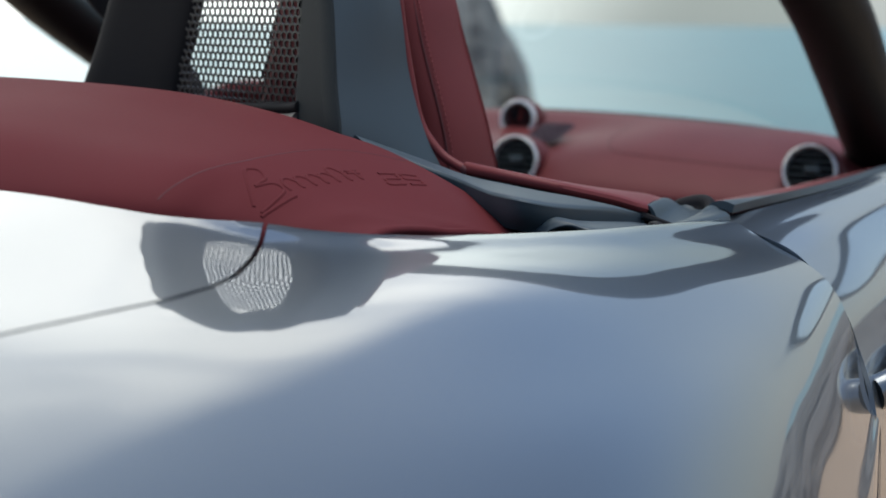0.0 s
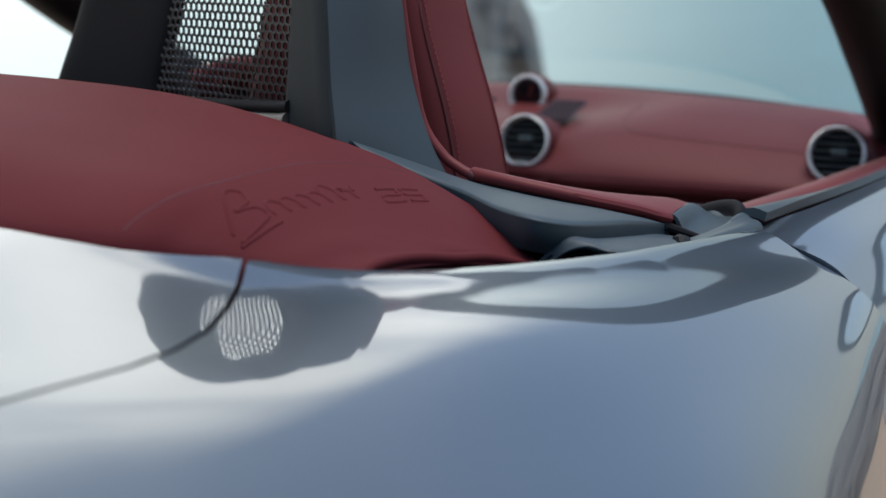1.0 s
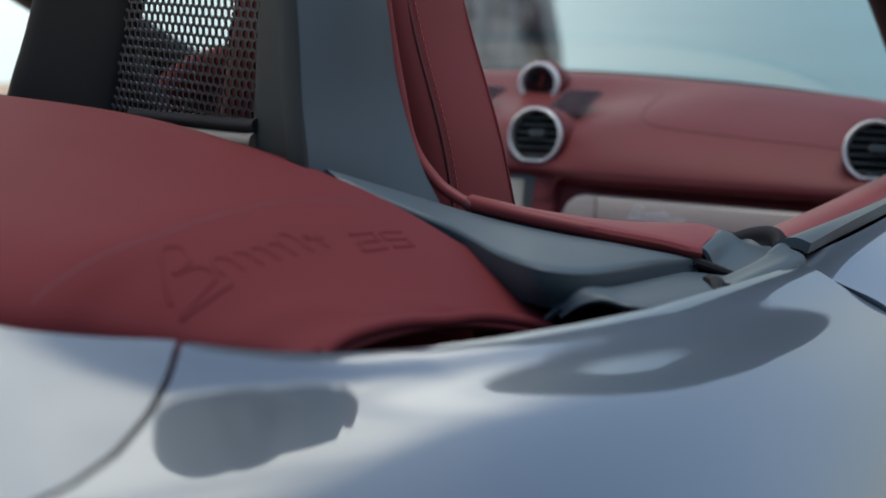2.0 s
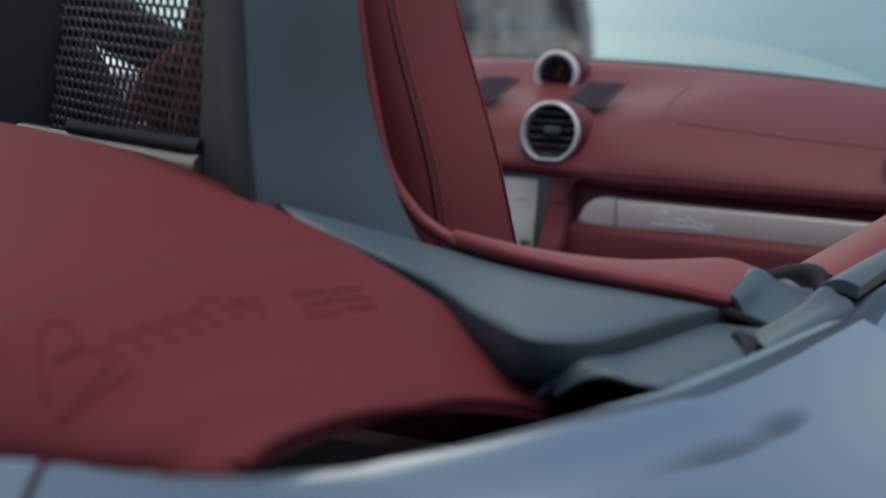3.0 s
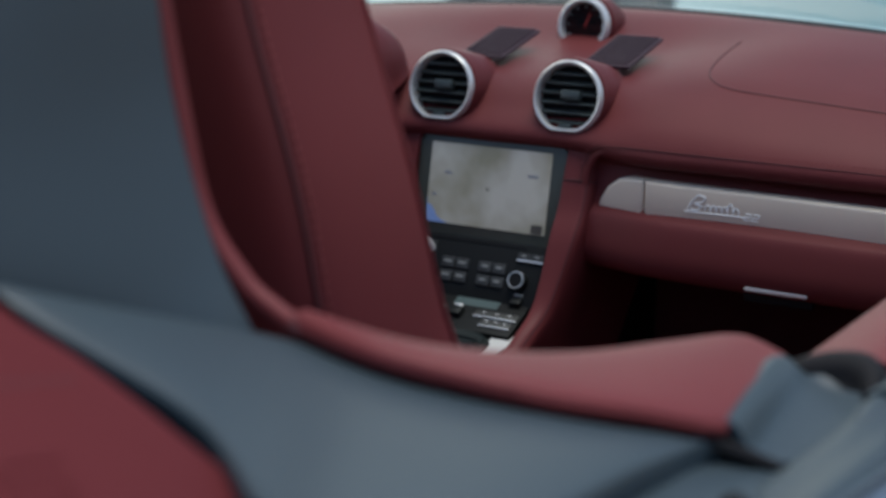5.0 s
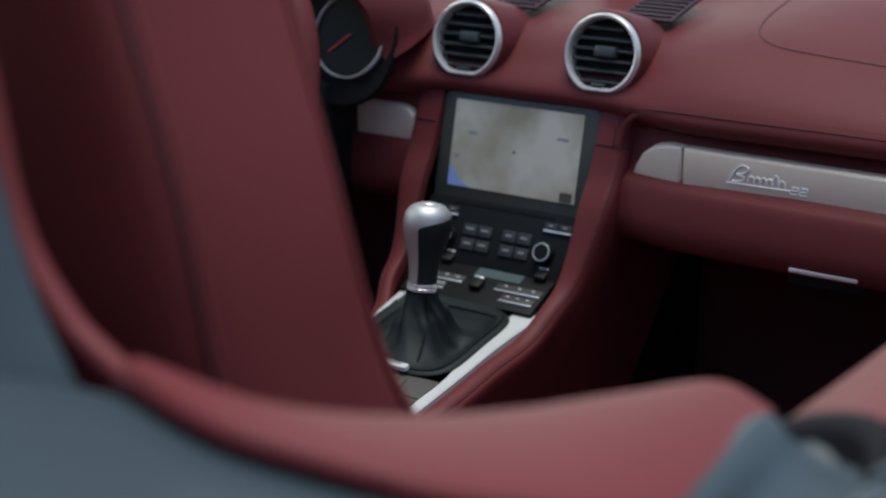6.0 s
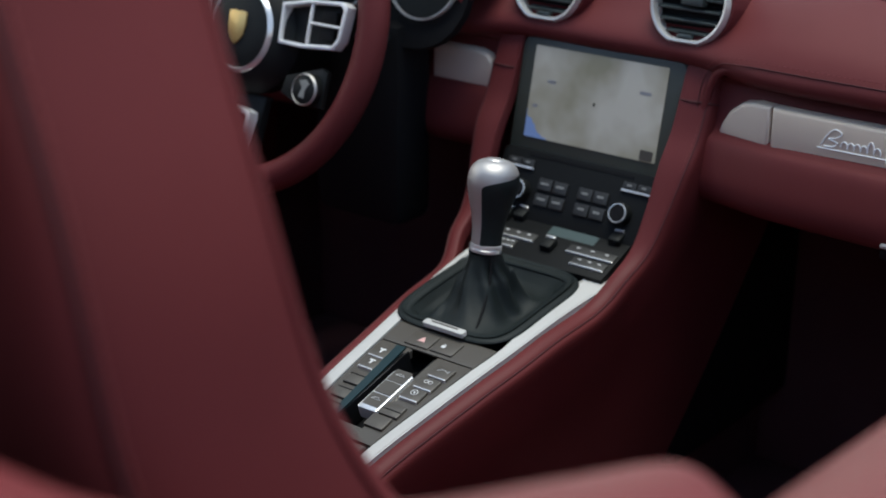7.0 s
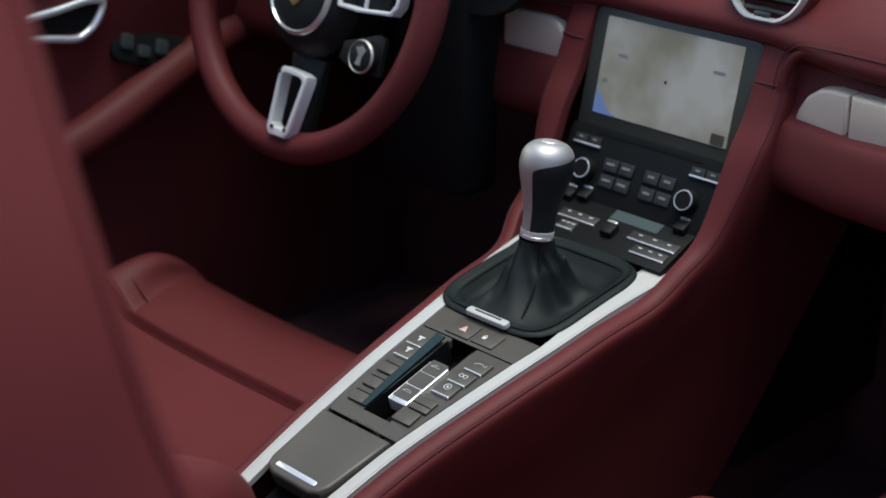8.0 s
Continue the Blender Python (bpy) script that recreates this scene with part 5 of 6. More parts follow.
# ---- centre stack ----
def centre_stack():
    stack = thing("centre_stack", "black control stack with a map display", "control panel")
    part("core", box(0.172, 0.30, 0.40, 0.01, pose(0, 0.05, 0.56)), DARK, stack)
    m = facing((0, -0.146, 0.7525), (0, -1, 0.208))
    bz = part("bezel", prism(rounded(0.188, 0.120, 0.010), 0.012, m @ Matrix.Translation((0.001, -0.006, -0.010)), 0.0025, 3), SURROUND, stack, "dark glossy display bezel")
    part("display", prism(rounded(0.1525, 0.0915, 0.0015), 0.0008, m @ Matrix.Translation((0, 0.0, 0.0021))), MAP, bz, "lit grey map display")
    for x, y, w in ((0.055, 0.018, 0.013), (-0.068, -0.014, 0.006), (-0.052, 0.012, 0.010)):
        part("map_label", prism(rounded(w, 0.0034, 0.0008), 0.0004, m @ Matrix.Translation((x, y, 0.0027))), DIMLABEL, bz)
    part("map_button", prism(rounded(0.014, 0.010, 0.001), 0.0006, m @ Matrix.Translation((0.066, -0.040, 0.0029))), PANEL, bz)
    part("map_cursor", prism(rounded(0.0022, 0.003, 0.0005), 0.0004, m @ Matrix.Translation((0.0, -0.002, 0.0029))), DARK, bz)
    m2 = facing((0, -0.187, 0.6505), (0, -1, 0.50))
    rp = part("radio_panel", prism(rounded(0.186, 0.074, 0.006), 0.012, m2 @ Matrix.Translation((0, 0.016, -0.0105)), 0.002), BEZEL, stack)
    part("disc_slot", prism(rounded(0.122, 0.0030, 0.001), 0.0006, m2 @ Matrix.Translation((0, 0.0475, 0.0014))), RUBBER, rp)
    for s in (1, -1):
        k = part("knob", lathe([(0.0112, 0.0), (0.0112, 0.008), (0.0104, 0.0098), (0.0085, 0.0100)], 32, m2 @ Matrix.Translation((s * 0.059, 0.010, 0.0012))), DARK, rp, "round black knob")
        part("knob_ring", lathe([(0.0084, 0.0098), (0.0086, 0.0106), (0.0092, 0.0106), (0.0096, 0.0098)], 32, m2 @ Matrix.Translation((s * 0.059, 0.010, 0.0012))), CHROME, k, "chrome knob ring")
        part("knob_face", lathe([(0, 0.0102), (0.0080, 0.0102), (0.0080, 0.009)], 32, m2 @ Matrix.Translation((s * 0.059, 0.010, 0.0012))), RUBBER, k)
        for j in range(2):
            b = part("button", prism(rounded(0.0150, 0.0070, 0.001), 0.0022, m2 @ Matrix.Translation((s * 0.0675 + (j - 0.5) * 0.0162, 0.0385, 0.0014)), 0.0006), BUTTON, rp)
            part("button_mark", prism(rounded(0.005, 0.0018, 0.0004), 0.0004, m2 @ Matrix.Translation((s * 0.0675 + (j - 0.5) * 0.0162, 0.0390, 0.0038))), DIMMARK, b)
        part("button_edge", prism(rounded(0.032, 0.0022, 0.0008), 0.0030, m2 @ Matrix.Translation((s * 0.0675, 0.0335, 0.0014)), 0.0006), CHROME, rp)
    for row in range(2):
        for col in range(4):
            x = (-0.0265, -0.0085, 0.0205, 0.0385)[col] + 0.0005 * row
            y = 0.0205 - 0.0155 * row
            b = part("button", prism(rounded(0.0165, 0.0120, 0.0012), 0.0026, m2 @ Matrix.Translation((x - 0.006, y, 0.0014)), 0.0007), BUTTON, rp)
            part("button_mark", prism(rounded(0.0095 if col < 2 else 0.0075, 0.0022, 0.0006), 0.0004, m2 @ Matrix.Translation((x - 0.006, y + 0.0008, 0.0042))), DIMMARK, b)
    return stack


centre_stack()


# ---- centre console ----
def zc(y):
    d = y + 0.41
    return 0.591 + 0.215 * d - 0.45 * d * d


def along(table, y):
    for (y0, v0), (y1, v1) in zip(table, table[1:]):
        if y <= y1:
            return v0 + (v1 - v0) * (y - y0) / (y1 - y0)
    return table[-1][1]


HALF = {1: ((-0.72, 0.026), (-0.626, 0.036), (-0.56, 0.0445), (-0.487, 0.0570), (-0.42, 0.0655), (-0.30, 0.0715), (-0.24, 0.074)),
        -1: ((-0.72, 0.032), (-0.63, 0.0352), (-0.56, 0.0380), (-0.45, 0.0435), (-0.415, 0.0465), (-0.31, 0.0600), (-0.24, 0.070))}


def hw(y, s=1):
    """Half the width of the console's deck on one side."""
    return along(HALF[s], y)


def on_console(x, y, lift=0.0, turn=0.0):
    slope = 0.215 - 0.9 * (y + 0.41)
    return facing((x, y, zc(y) + lift), (0, -slope, 1), (0, 1, 0)) @ pose(0, 0, 0, 0, 0, turn)


def on_climate(x, y, lift=0.0):
    """A pose on the steeper panel ahead of the lever."""
    return facing((x, y, zc(-0.275) + 0.004 + 0.40 * (y + 0.275) + lift), (0, -0.40, 1), (0, 1, 0))


def wide(y, s):
    """How far the silver edging reaches in towards the lever's frame."""
    return (0.014 if s > 0 else -0.005) * min(1.0, max(0.0, (y + 0.41) / 0.10))


def centre_console():
    con = thing("centre_console", "red leather centre console with silver edging", "console")
    con.location = (0, 0.030, 0)
    for s in (1, -1):
        stations = [(y, zc(y), hw(y, s)) for y in (-0.72, -0.66, -0.60, -0.56, -0.52, -0.46, -0.42, -0.37, -0.31)] + \
                   [(-0.275, 0.628, 0.0755), (-0.250, 0.645, 0.0785), (-0.232, 0.672, 0.0800), (-0.210, 0.716, 0.0812), (-0.191, 0.745, 0.0815), (-0.1775, 0.778, 0.0815), (-0.1685, 0.800, 0.0815), (-0.160, 0.820, 0.0815)]
        net, line = [], []
        for i, (y, z, w) in enumerate(stations):
            w += 0.0125
            (ya, za, wa), (yb, zb, wb) = stations[max(i - 1, 0)], stations[min(i + 1, len(stations) - 1)]
            t = Vector((0, yb - ya, zb - za)).normalized()
            n = Vector((0, -t.z, t.y))
            up = min(1.0, max(0.0, (z - 0.625) / 0.10))        # 0 on the flat part, 1 beside the display
            o = Vector((0, y, z)) + n * (-0.0050 * (1 - up))

            def at(dx, dn):
                q = o + n * dn
                return Vector((w + dx, q.y, q.z))
            deep = [(1 - up) * Vector((w + 0.0080, y + 0.005, z - 0.06)) + up * (at(0.0355, -0.045)),
                    (1 - up) * Vector((w - 0.0140, min(y + 0.02, -0.16), 0.5 * z + 0.14)) + up * Vector((w + 0.030, y + 0.12, z - 0.03)),
                    (1 - up) * Vector((w - 0.0320, min(y + 0.02, -0.16), 0.25)) + up * Vector((w + 0.034, y + 0.20, z - 0.06))]
            net.append([at(-0.001, -0.010), at(0, 0), at(0.004, 0.0020 - 0.0015 * up), at(0.0095 + 0.0095 * up, 0.0014 - 0.0009 * up), at(0.0150 + 0.0140 * up, -0.0025 + 0.0010 * up), at(0.0185 + 0.0155 * up, -0.013 + 0.001 * up)] + deep)
            line.append(at(0.0150 + 0.0137 * up, -0.0022 + 0.0012 * up))
        side = part("side_wall", sheet(surface([[(s * p.x, p.y, p.z) for p in r] for r in net], 90, 54), 0.005, flip=s < 0), RED, con, "red leather side with stitched edge")
        part("stitch_line", tube(spline([(s * p.x, p.y, p.z) for p in line], 80), 0.0007, 6), STITCH, side, "dark stitched seam")
        joint = [(0.0950, -0.1795, 0.7733), (0.1090, -0.1805, 0.7736), (0.1180, -0.1795, 0.7738), (0.1252, -0.1765, 0.7732), (0.1290, -0.1670, 0.7703)]
        part("panel_joint", tube(spline([(s * x, y, z) for x, y, z in joint], 24), 0.0011, 6), STITCH, side, "narrow dark joint")
        part("stitching", stitches([(s * (p.x - 0.0030), p.y, p.z + 0.0019) for p in line], 0.0004), THREAD, side, "pale red thread stitches")
        ys = (-0.72, -0.66, -0.60, -0.56, -0.50, -0.45, -0.41, -0.35, -0.30, -0.258)
        rows = [[(s * (hw(y, s) + d), y, zc(y) + h) for d, h in ((-wide(y, s), -0.006), (-wide(y, s), -0.0006), (0.0006 - wide(y, s), 0.0), (0.004, 0.0002), (0.0117, -0.0004), (0.0124, -0.0012), (0.0126, -0.012))] for y in ys]
        part("edging", sheet(surface(rows, 40, 16), 0.002, flip=s < 0), SILVER, con, "satin silver edging")

    # decks
    def plate(name, y0, y1, mat, lift=0.0, left=None, right=None):
        rows = []
        for k in range(15):
            y = y0 + (y1 - y0) * k / 14
            dz = lift - (0.0008 if k in (0, 14) else 0)
            a = -hw(y, -1) + 0.0015 if left is None else left
            b = hw(y, 1) - 0.0015 if right is None else right
            rows.append([(a, y, zc(y) + dz - 0.008), (a, y, zc(y) + dz - 0.0008), (a + 0.0008, y, zc(y) + dz), (0.5 * (a + b), y, zc(y) + dz), (b - 0.0008, y, zc(y) + dz), (b, y, zc(y) + dz - 0.0008), (b, y, zc(y) + dz - 0.008)])
        return part(name, sheet(rows, 0.003), mat, con)
    plate("base_deck", -0.72, -0.20, RUBBER, -0.026)
    plate("button_deck", -0.5610, -0.4480, PANEL, 0.0, None, -0.0062)
    plate("button_deck", -0.5610, -0.4480, PANEL, 0.0, 0.0220, None)
    plate("button_deck", -0.5610, -0.5480, PANEL, -0.0002, -0.0072, 0.0230)
    plate("hazard_deck", -0.4465, -0.4170, PANEL)
    for x in (-0.0066, 0.0224):
        part("slot_wall", box(0.0010, 0.100, 0.022, 0, on_console(x, -0.498, -0.0120)), RUBBER, con)
    part("climate_deck", prism([(-0.078, 0.0), (0.078, 0.0), (0.078, 0.072), (-0.078, 0.072)], 0.010, on_climate(0.0, -0.272, -0.010), 0.001), BEZEL, con)
    part("edging", prism(rounded(0.150, 0.0075, 0.003), 0.0035, on_console(0.002, -0.2655, 0.0005), 0.001), SILVER, con, "satin silver edging")
    part("tunnel", box(0.112, 0.46, 0.34, 0.02, pose(0, -0.02, 0.42)), CARPET, con, "dark red carpeted tunnel")
    # armrest lid
    o = [(-0.0365, 0.0), (-0.0350, -0.040), (-0.0345, -0.060), (-0.031, -0.069), (-0.020, -0.0735), (0.022, -0.0735), (0.031, -0.069), (0.035, -0.060), (0.0375, -0.040), (0.0425, 0.0)]
    lid = part("storage_lid", prism(o, 0.014, on_console(0, -0.5622, -0.011), 0.003, 3), PANEL, con, "warm grey storage lid")
    part("lid_grip", prism(rounded(0.047, 0.0055, 0.0022), 0.004, on_console(0, -0.5622, 0) @ Matrix.Translation((0.000, -0.0680, 0.0005)), 0.0012), CHROME, lid, "bright chrome lid grip")
    # toggle slot
    tg = part("roof_switch", prism(rounded(0.0215, 0.0530, 0.0025), 0.0115, on_console(0.0135, -0.5045, -0.0085), 0.0012), CHROME, con, "chrome-edged roof switch")
    for k in (-1, 0, 1):
        b = part("switch_pad", prism(rounded(0.0175, 0.0155, 0.001), 0.0011, on_console(0.0135, -0.5045 + 0.0163 * k, 0.0031 - 0.0002 * abs(k))), PANEL, tg)
        if k:
            part("switch_mark", tube([on_console(0.0135, -0.5045 + 0.0163 * k, 0.0044) @ Vector(p) for p in ((-0.005, 0, 0), (-0.002, 0.002, 0), (0.002, 0.002, 0), (0.005, 0, 0), (-0.005, 0, 0))], 0.0003, 5), MARK, b)
    # button rows
    for k in range(5):
        yl = (-0.4660, -0.4820, -0.5030, -0.5210, -0.5390)[k]
        xl = (-0.0270, -0.0255, -0.0240, -0.0222, -0.0205)[k]
        b = part("button", prism(rounded(0.0170, 0.0150 if k < 2 else 0.0165, 0.001), 0.0026, on_console(xl, yl, 0.0), 0.0007), PANEL, con)
        if k < 2:
            part("button_edge", prism(rounded(0.0165, 0.0018, 0.0007), 0.0030, on_console(xl, yl - 0.0072, 0.0), 0.0006), CHROME, b)
            part("button_mark", prism([(-0.0008, -0.0035), (0.0008, -0.0035), (0.0014, 0.0005), (0.0034, 0.0012), (0.0030, 0.0026), (-0.0034, 0.0022), (-0.0034, 0.0008), (-0.0012, 0.0004)], 0.0003, on_console(xl + 0.0005, yl + 0.001, 0.0028)), MARK, b)
        else:
            part("button_split", prism(rounded(0.0168, 0.0009, 0.0004), 0.0029, on_console(xl, yl + 0.0030, 0.0)), RUBBER, b)
        yr = (-0.4665, -0.4835, -0.4995, -0.5225, -0.5385)[k]
        xr = (0.0422, 0.0400, 0.0378, 0.0345, 0.0318)[k]
        b = part("button", prism(rounded(0.0200, 0.0152, 0.001), 0.0026, on_console(xr, yr, 0.0), 0.0007), PANEL, con)
        if k < 3:
            part("button_edge", prism(rounded(0.0190, 0.0018, 0.0007), 0.0030, on_console(xr, yr - 0.0072, 0.0), 0.0006), CHROME, b)
            if k == 2:
                part("button_mark", lathe([(0.0028, 0), (0.0028, 0.0005), (0.0034, 0.0005), (0.0034, 0)], 20, on_console(xr, yr + 0.001, 0.0027)), MARK, b)
                part("button_mark", prism(rounded(0.0018, 0.0026, 0.0006), 0.0004, on_console(xr, yr + 0.001, 0.0027)), MARK, b)
            elif k == 1:
                for q in (-0.0022, 0.0022):
                    part("button_mark", lathe([(0.0016, 0), (0.0016, 0.0004), (0.0022, 0.0004), (0.0022, 0)], 16, on_console(xr + q, yr + 0.001, 0.0027)), MARK, b)
            else:
                part("button_mark", tube([on_console(xr, yr + 0.001, 0.0028) @ Vector(p) for p in ((-0.0055, -0.0010, 0), (-0.002, 0.0015, 0), (0.002, 0.0015, 0), (0.0055, -0.0008, 0), (0.0060, 0.0022, 0))], 0.00035, 5), MARK, b)
        elif k == 3:
            part("button_split", prism(rounded(0.0196, 0.0009, 0.0004), 0.0029, on_console(xr, yr - 0.0010, 0.0)), RUBBER, b)
    part("side_slot", prism([(-0.0135, 0.0), (-0.0064, 0.0), (-0.0064, 0.096), (-0.0165, 0.096)], 0.0016, on_console(0.0, -0.547, 0.0010)), SMOKE, con, "dark glossy inlay strip")
    # hazard and lock keys
    hz = part("hazard_key", prism(rounded(0.0270, 0.0200, 0.0015), 0.0016, on_console(-0.0060, -0.4345, 0.0), 0.0006), PANEL, con)
    part("warning_triangle", prism([(-0.0040, -0.0034), (0.0040, -0.0034), (0, 0.0040)], 0.0004, on_console(-0.0045, -0.4350, 0.0017)), PINKMARK, hz, "pale red warning triangle")
    lk = part("lock_key", prism(rounded(0.0250, 0.0200, 0.0015), 0.0016, on_console(0.0215, -0.4340, 0.0), 0.0006), PANEL, con)
    part("lock_mark", prism(rounded(0.0040, 0.0034, 0.0006), 0.0004, on_console(0.019, -0.4358, 0.0017)), MARK, lk)
    part("lock_bow", tube([on_console(0.019, -0.4342, 0.0018) @ Vector((0.0013 * math.cos(a), 0.0020 * math.sin(a), 0)) for a in [math.pi * k / 8 for k in range(9)]], 0.00035, 5), MARK, lk)
    bd = part("badge", prism(rounded(0.046, 0.0080, 0.0025), 0.0045, on_console(0.0065, -0.4180, 0.0045), 0.0012), SILVER, con, "bright silver badge")
    part("badge_mark", prism(rounded(0.030, 0.0018, 0.0008), 0.0004, on_console(0.0065, -0.4180, 0.0091)), PANEL, bd)
    # climate keys
    part("climate_display", prism(rounded(0.054, 0.0175, 0.001), 0.0008, on_climate(0.0165, -0.2290, 0.0001)), LCD, con, "pale green climate display")
    for x0, x1, y in ((-0.059, -0.016, -0.2475), (-0.050, -0.031, -0.2605), (0.023, 0.0755, -0.2475), (0.036, 0.0735, -0.2610)):
        w, x = x1 - x0, 0.5 * (x0 + x1)
        b = part("climate_key", prism(rounded(w, 0.0105, 0.001), 0.0024, on_climate(x, y, 0.0), 0.0007), BUTTON, con)
        part("key_edge", prism(rounded(w, 0.0017, 0.0007), 0.0028, on_climate(x, y - 0.0050, 0.0), 0.0005), CHROME, b)
        for j in (-1, 0, 1):
            part("key_mark", prism(rounded(0.0040, 0.0012, 0.0004), 0.0003, on_climate(x + j * w * 0.30, y + 0.001, 0.0025)), MARK, b)
    for x, y in ((0.0030, -0.2535), (-0.050, -0.2240), (-0.066, -0.2280), (0.062, -0.2240)):
        b = part("rocker", box(0.013, 0.015, 0.010, 0.002, on_climate(x, y, 0.003)), DARK, con, "rocker switch with bright tip")
        part("rocker_tip", box(0.011, 0.0030, 0.003, 0.001, on_climate(x, y + 0.004, 0.0084)), CHROME, b)
    return con


centre_console()


# ---- gear lever ----
def gear_lever():
    gear = thing("gear_lever", "silver and black gear knob on a leather gaiter", "gear lever")
    gear.location = (0.001, 0.0285, -0.0015)
    km = pose(0, -0.3500, 0.6570, -9, 0, 0) @ Matrix.Scale(0.94, 4)
    prof = [(0.0, 0.0840), (0.009, 0.0835), (0.0165, 0.0810), (0.0220, 0.0750), (0.0245, 0.0660), (0.0242, 0.0570), (0.0215, 0.0450), (0.0175, 0.0300), (0.0150, 0.0150), (0.0145, 0.0)]
    fine = [(p.x, p.y) for p in spline([(a, b, 0) for a, b in prof], 48)]
    n = 48

    def split(z):
        """Where the black inlay ends on the seat side, in degrees."""
        return -78 + 120 * min(1.0, max(0.0, (z - 0.057) / 0.015)) ** 2
    body = [(r, z) for r, z in fine if z <= 0.0735]
    for nm, mat, lb in (("knob", KNOBMETAL, "brushed metal half of the knob"), ("knob_inlay", BOOT, "black leather half of the knob")):
        rows = []
        for r, z in body:
            a0, a1 = (128, 360 + split(z)) if nm == "knob" else (split(z), 128)
            rows.append([km @ Vector((r * math.cos(math.radians(a0 + (a1 - a0) * k / n)), r * math.sin(math.radians(a0 + (a1 - a0) * k / n)) * 1.06, z)) for k in range(n + 1)])
        part(nm, sheet(rows, 0.0, flip=True), mat, gear, lb)
    part("knob_cap", lathe([(r, z) for r, z in fine if z > 0.0715][::-1], n, km @ Matrix.Diagonal((1.0, 1.06, 1, 1))), KNOBMETAL, gear, "rounded metal cap")
    part("shift_pattern", lathe([(0.0, 0.0846), (0.0085, 0.0842), (0.0098, 0.0830)], 28, km), CHROME, gear, "round chrome shift pattern cap")
    part("collar", lathe([(0.0148, -0.0075), (0.0157, -0.0068), (0.0160, -0.0040), (0.0154, -0.0034), (0.0160, -0.0026), (0.0158, 0.0004), (0.0146, 0.0010)], 32, km), CHROME, gear, "polished collar")
    # leather gaiter with folds
    rows = []
    nn = 96
    for i in range(30):
        k = i / 29
        row = []
        for j in range(nn):
            a = 2 * math.pi * j / nn
            bx, by = 0.061, 0.070
            c, s = math.cos(a), math.sin(a)
            q = (abs(c) ** 5 + abs(s) ** 5) ** -0.2
            ex, ey = bx * c * q, by * s * q
            front = max(0.0, math.cos(a + 1.40)) ** 4
            w = k ** (2.7 - 1.3 * front)
            fold = 0.0030 * math.sin(3 * a + 2.5 * k + 0.6) * math.sin(math.pi * min(1, k * 1.05)) + 0.0022 * math.sin(9 * a - 7 * k) * math.sin(math.pi * k) ** 2
            crease = 0.0085 * math.exp(-((a - 4.10 - 0.9 * (k - 0.7)) / 0.17) ** 2 - ((k - 0.74) / 0.15) ** 2) + 0.0110 * math.exp(-((a - 0.55 + 0.5 * (k - 0.6)) / 0.24) ** 2 - ((k - 0.60) / 0.22) ** 2) - 0.0040 * math.exp(-((a - 3.70) / 0.22) ** 2 - ((k - 0.66) / 0.16) ** 2)
            r0 = 0.0155
            x = (1 - w) * r0 * c + w * ex + fold * c
            y = (1 - w) * r0 * s + w * ey + fold * s
            yc = -0.351 + 0.007 * k
            base = zc(yc + y) + 0.002
            sag = (0.019 - 0.017 * front) * math.sin(math.pi * max(0, (k - 0.45) / 0.55)) if k > 0.45 else 0
            z = (1 - k) ** 1.25 * (0.651 - base) + base - sag + crease + 0.004 * (1 if k > 0.93 else 0)
            row.append((x, yc + y, z))
        rows.append(row)
    bm = sheet(rows, 0, close_v=True)
    bmesh.ops.delete(bm, geom=[f for f in bm.faces if len(f.verts) > 8], context="FACES_ONLY")
    part("gaiter", bm, BOOT, gear, "creased black leather gaiter")
    frame_pts = []
    for j in range(72):
        a = 2 * math.pi * j / 72
        c, s = math.cos(a), math.sin(a)
        q = (abs(c) ** 5 + abs(s) ** 5) ** -0.2
        y = -0.344 + 0.0675 * s * q
        frame_pts.append((0.0600 * c * q, y, zc(y) + 0.0015))
    part("gaiter_frame", tube(frame_pts, 0.0072, 14, closed=True, squash=0.42), BOOT, gear, "black gaiter frame")
    part("gaiter_seam", tube([(0.012 + 0.016 * k, -0.359 - 0.045 * k ** 1.4, 0.648 - (0.056) * k ** 0.75) for k in [i / 14 for i in range(15)]], 0.0012, 6), RUBBER, gear)
    return gear


gear_lever()


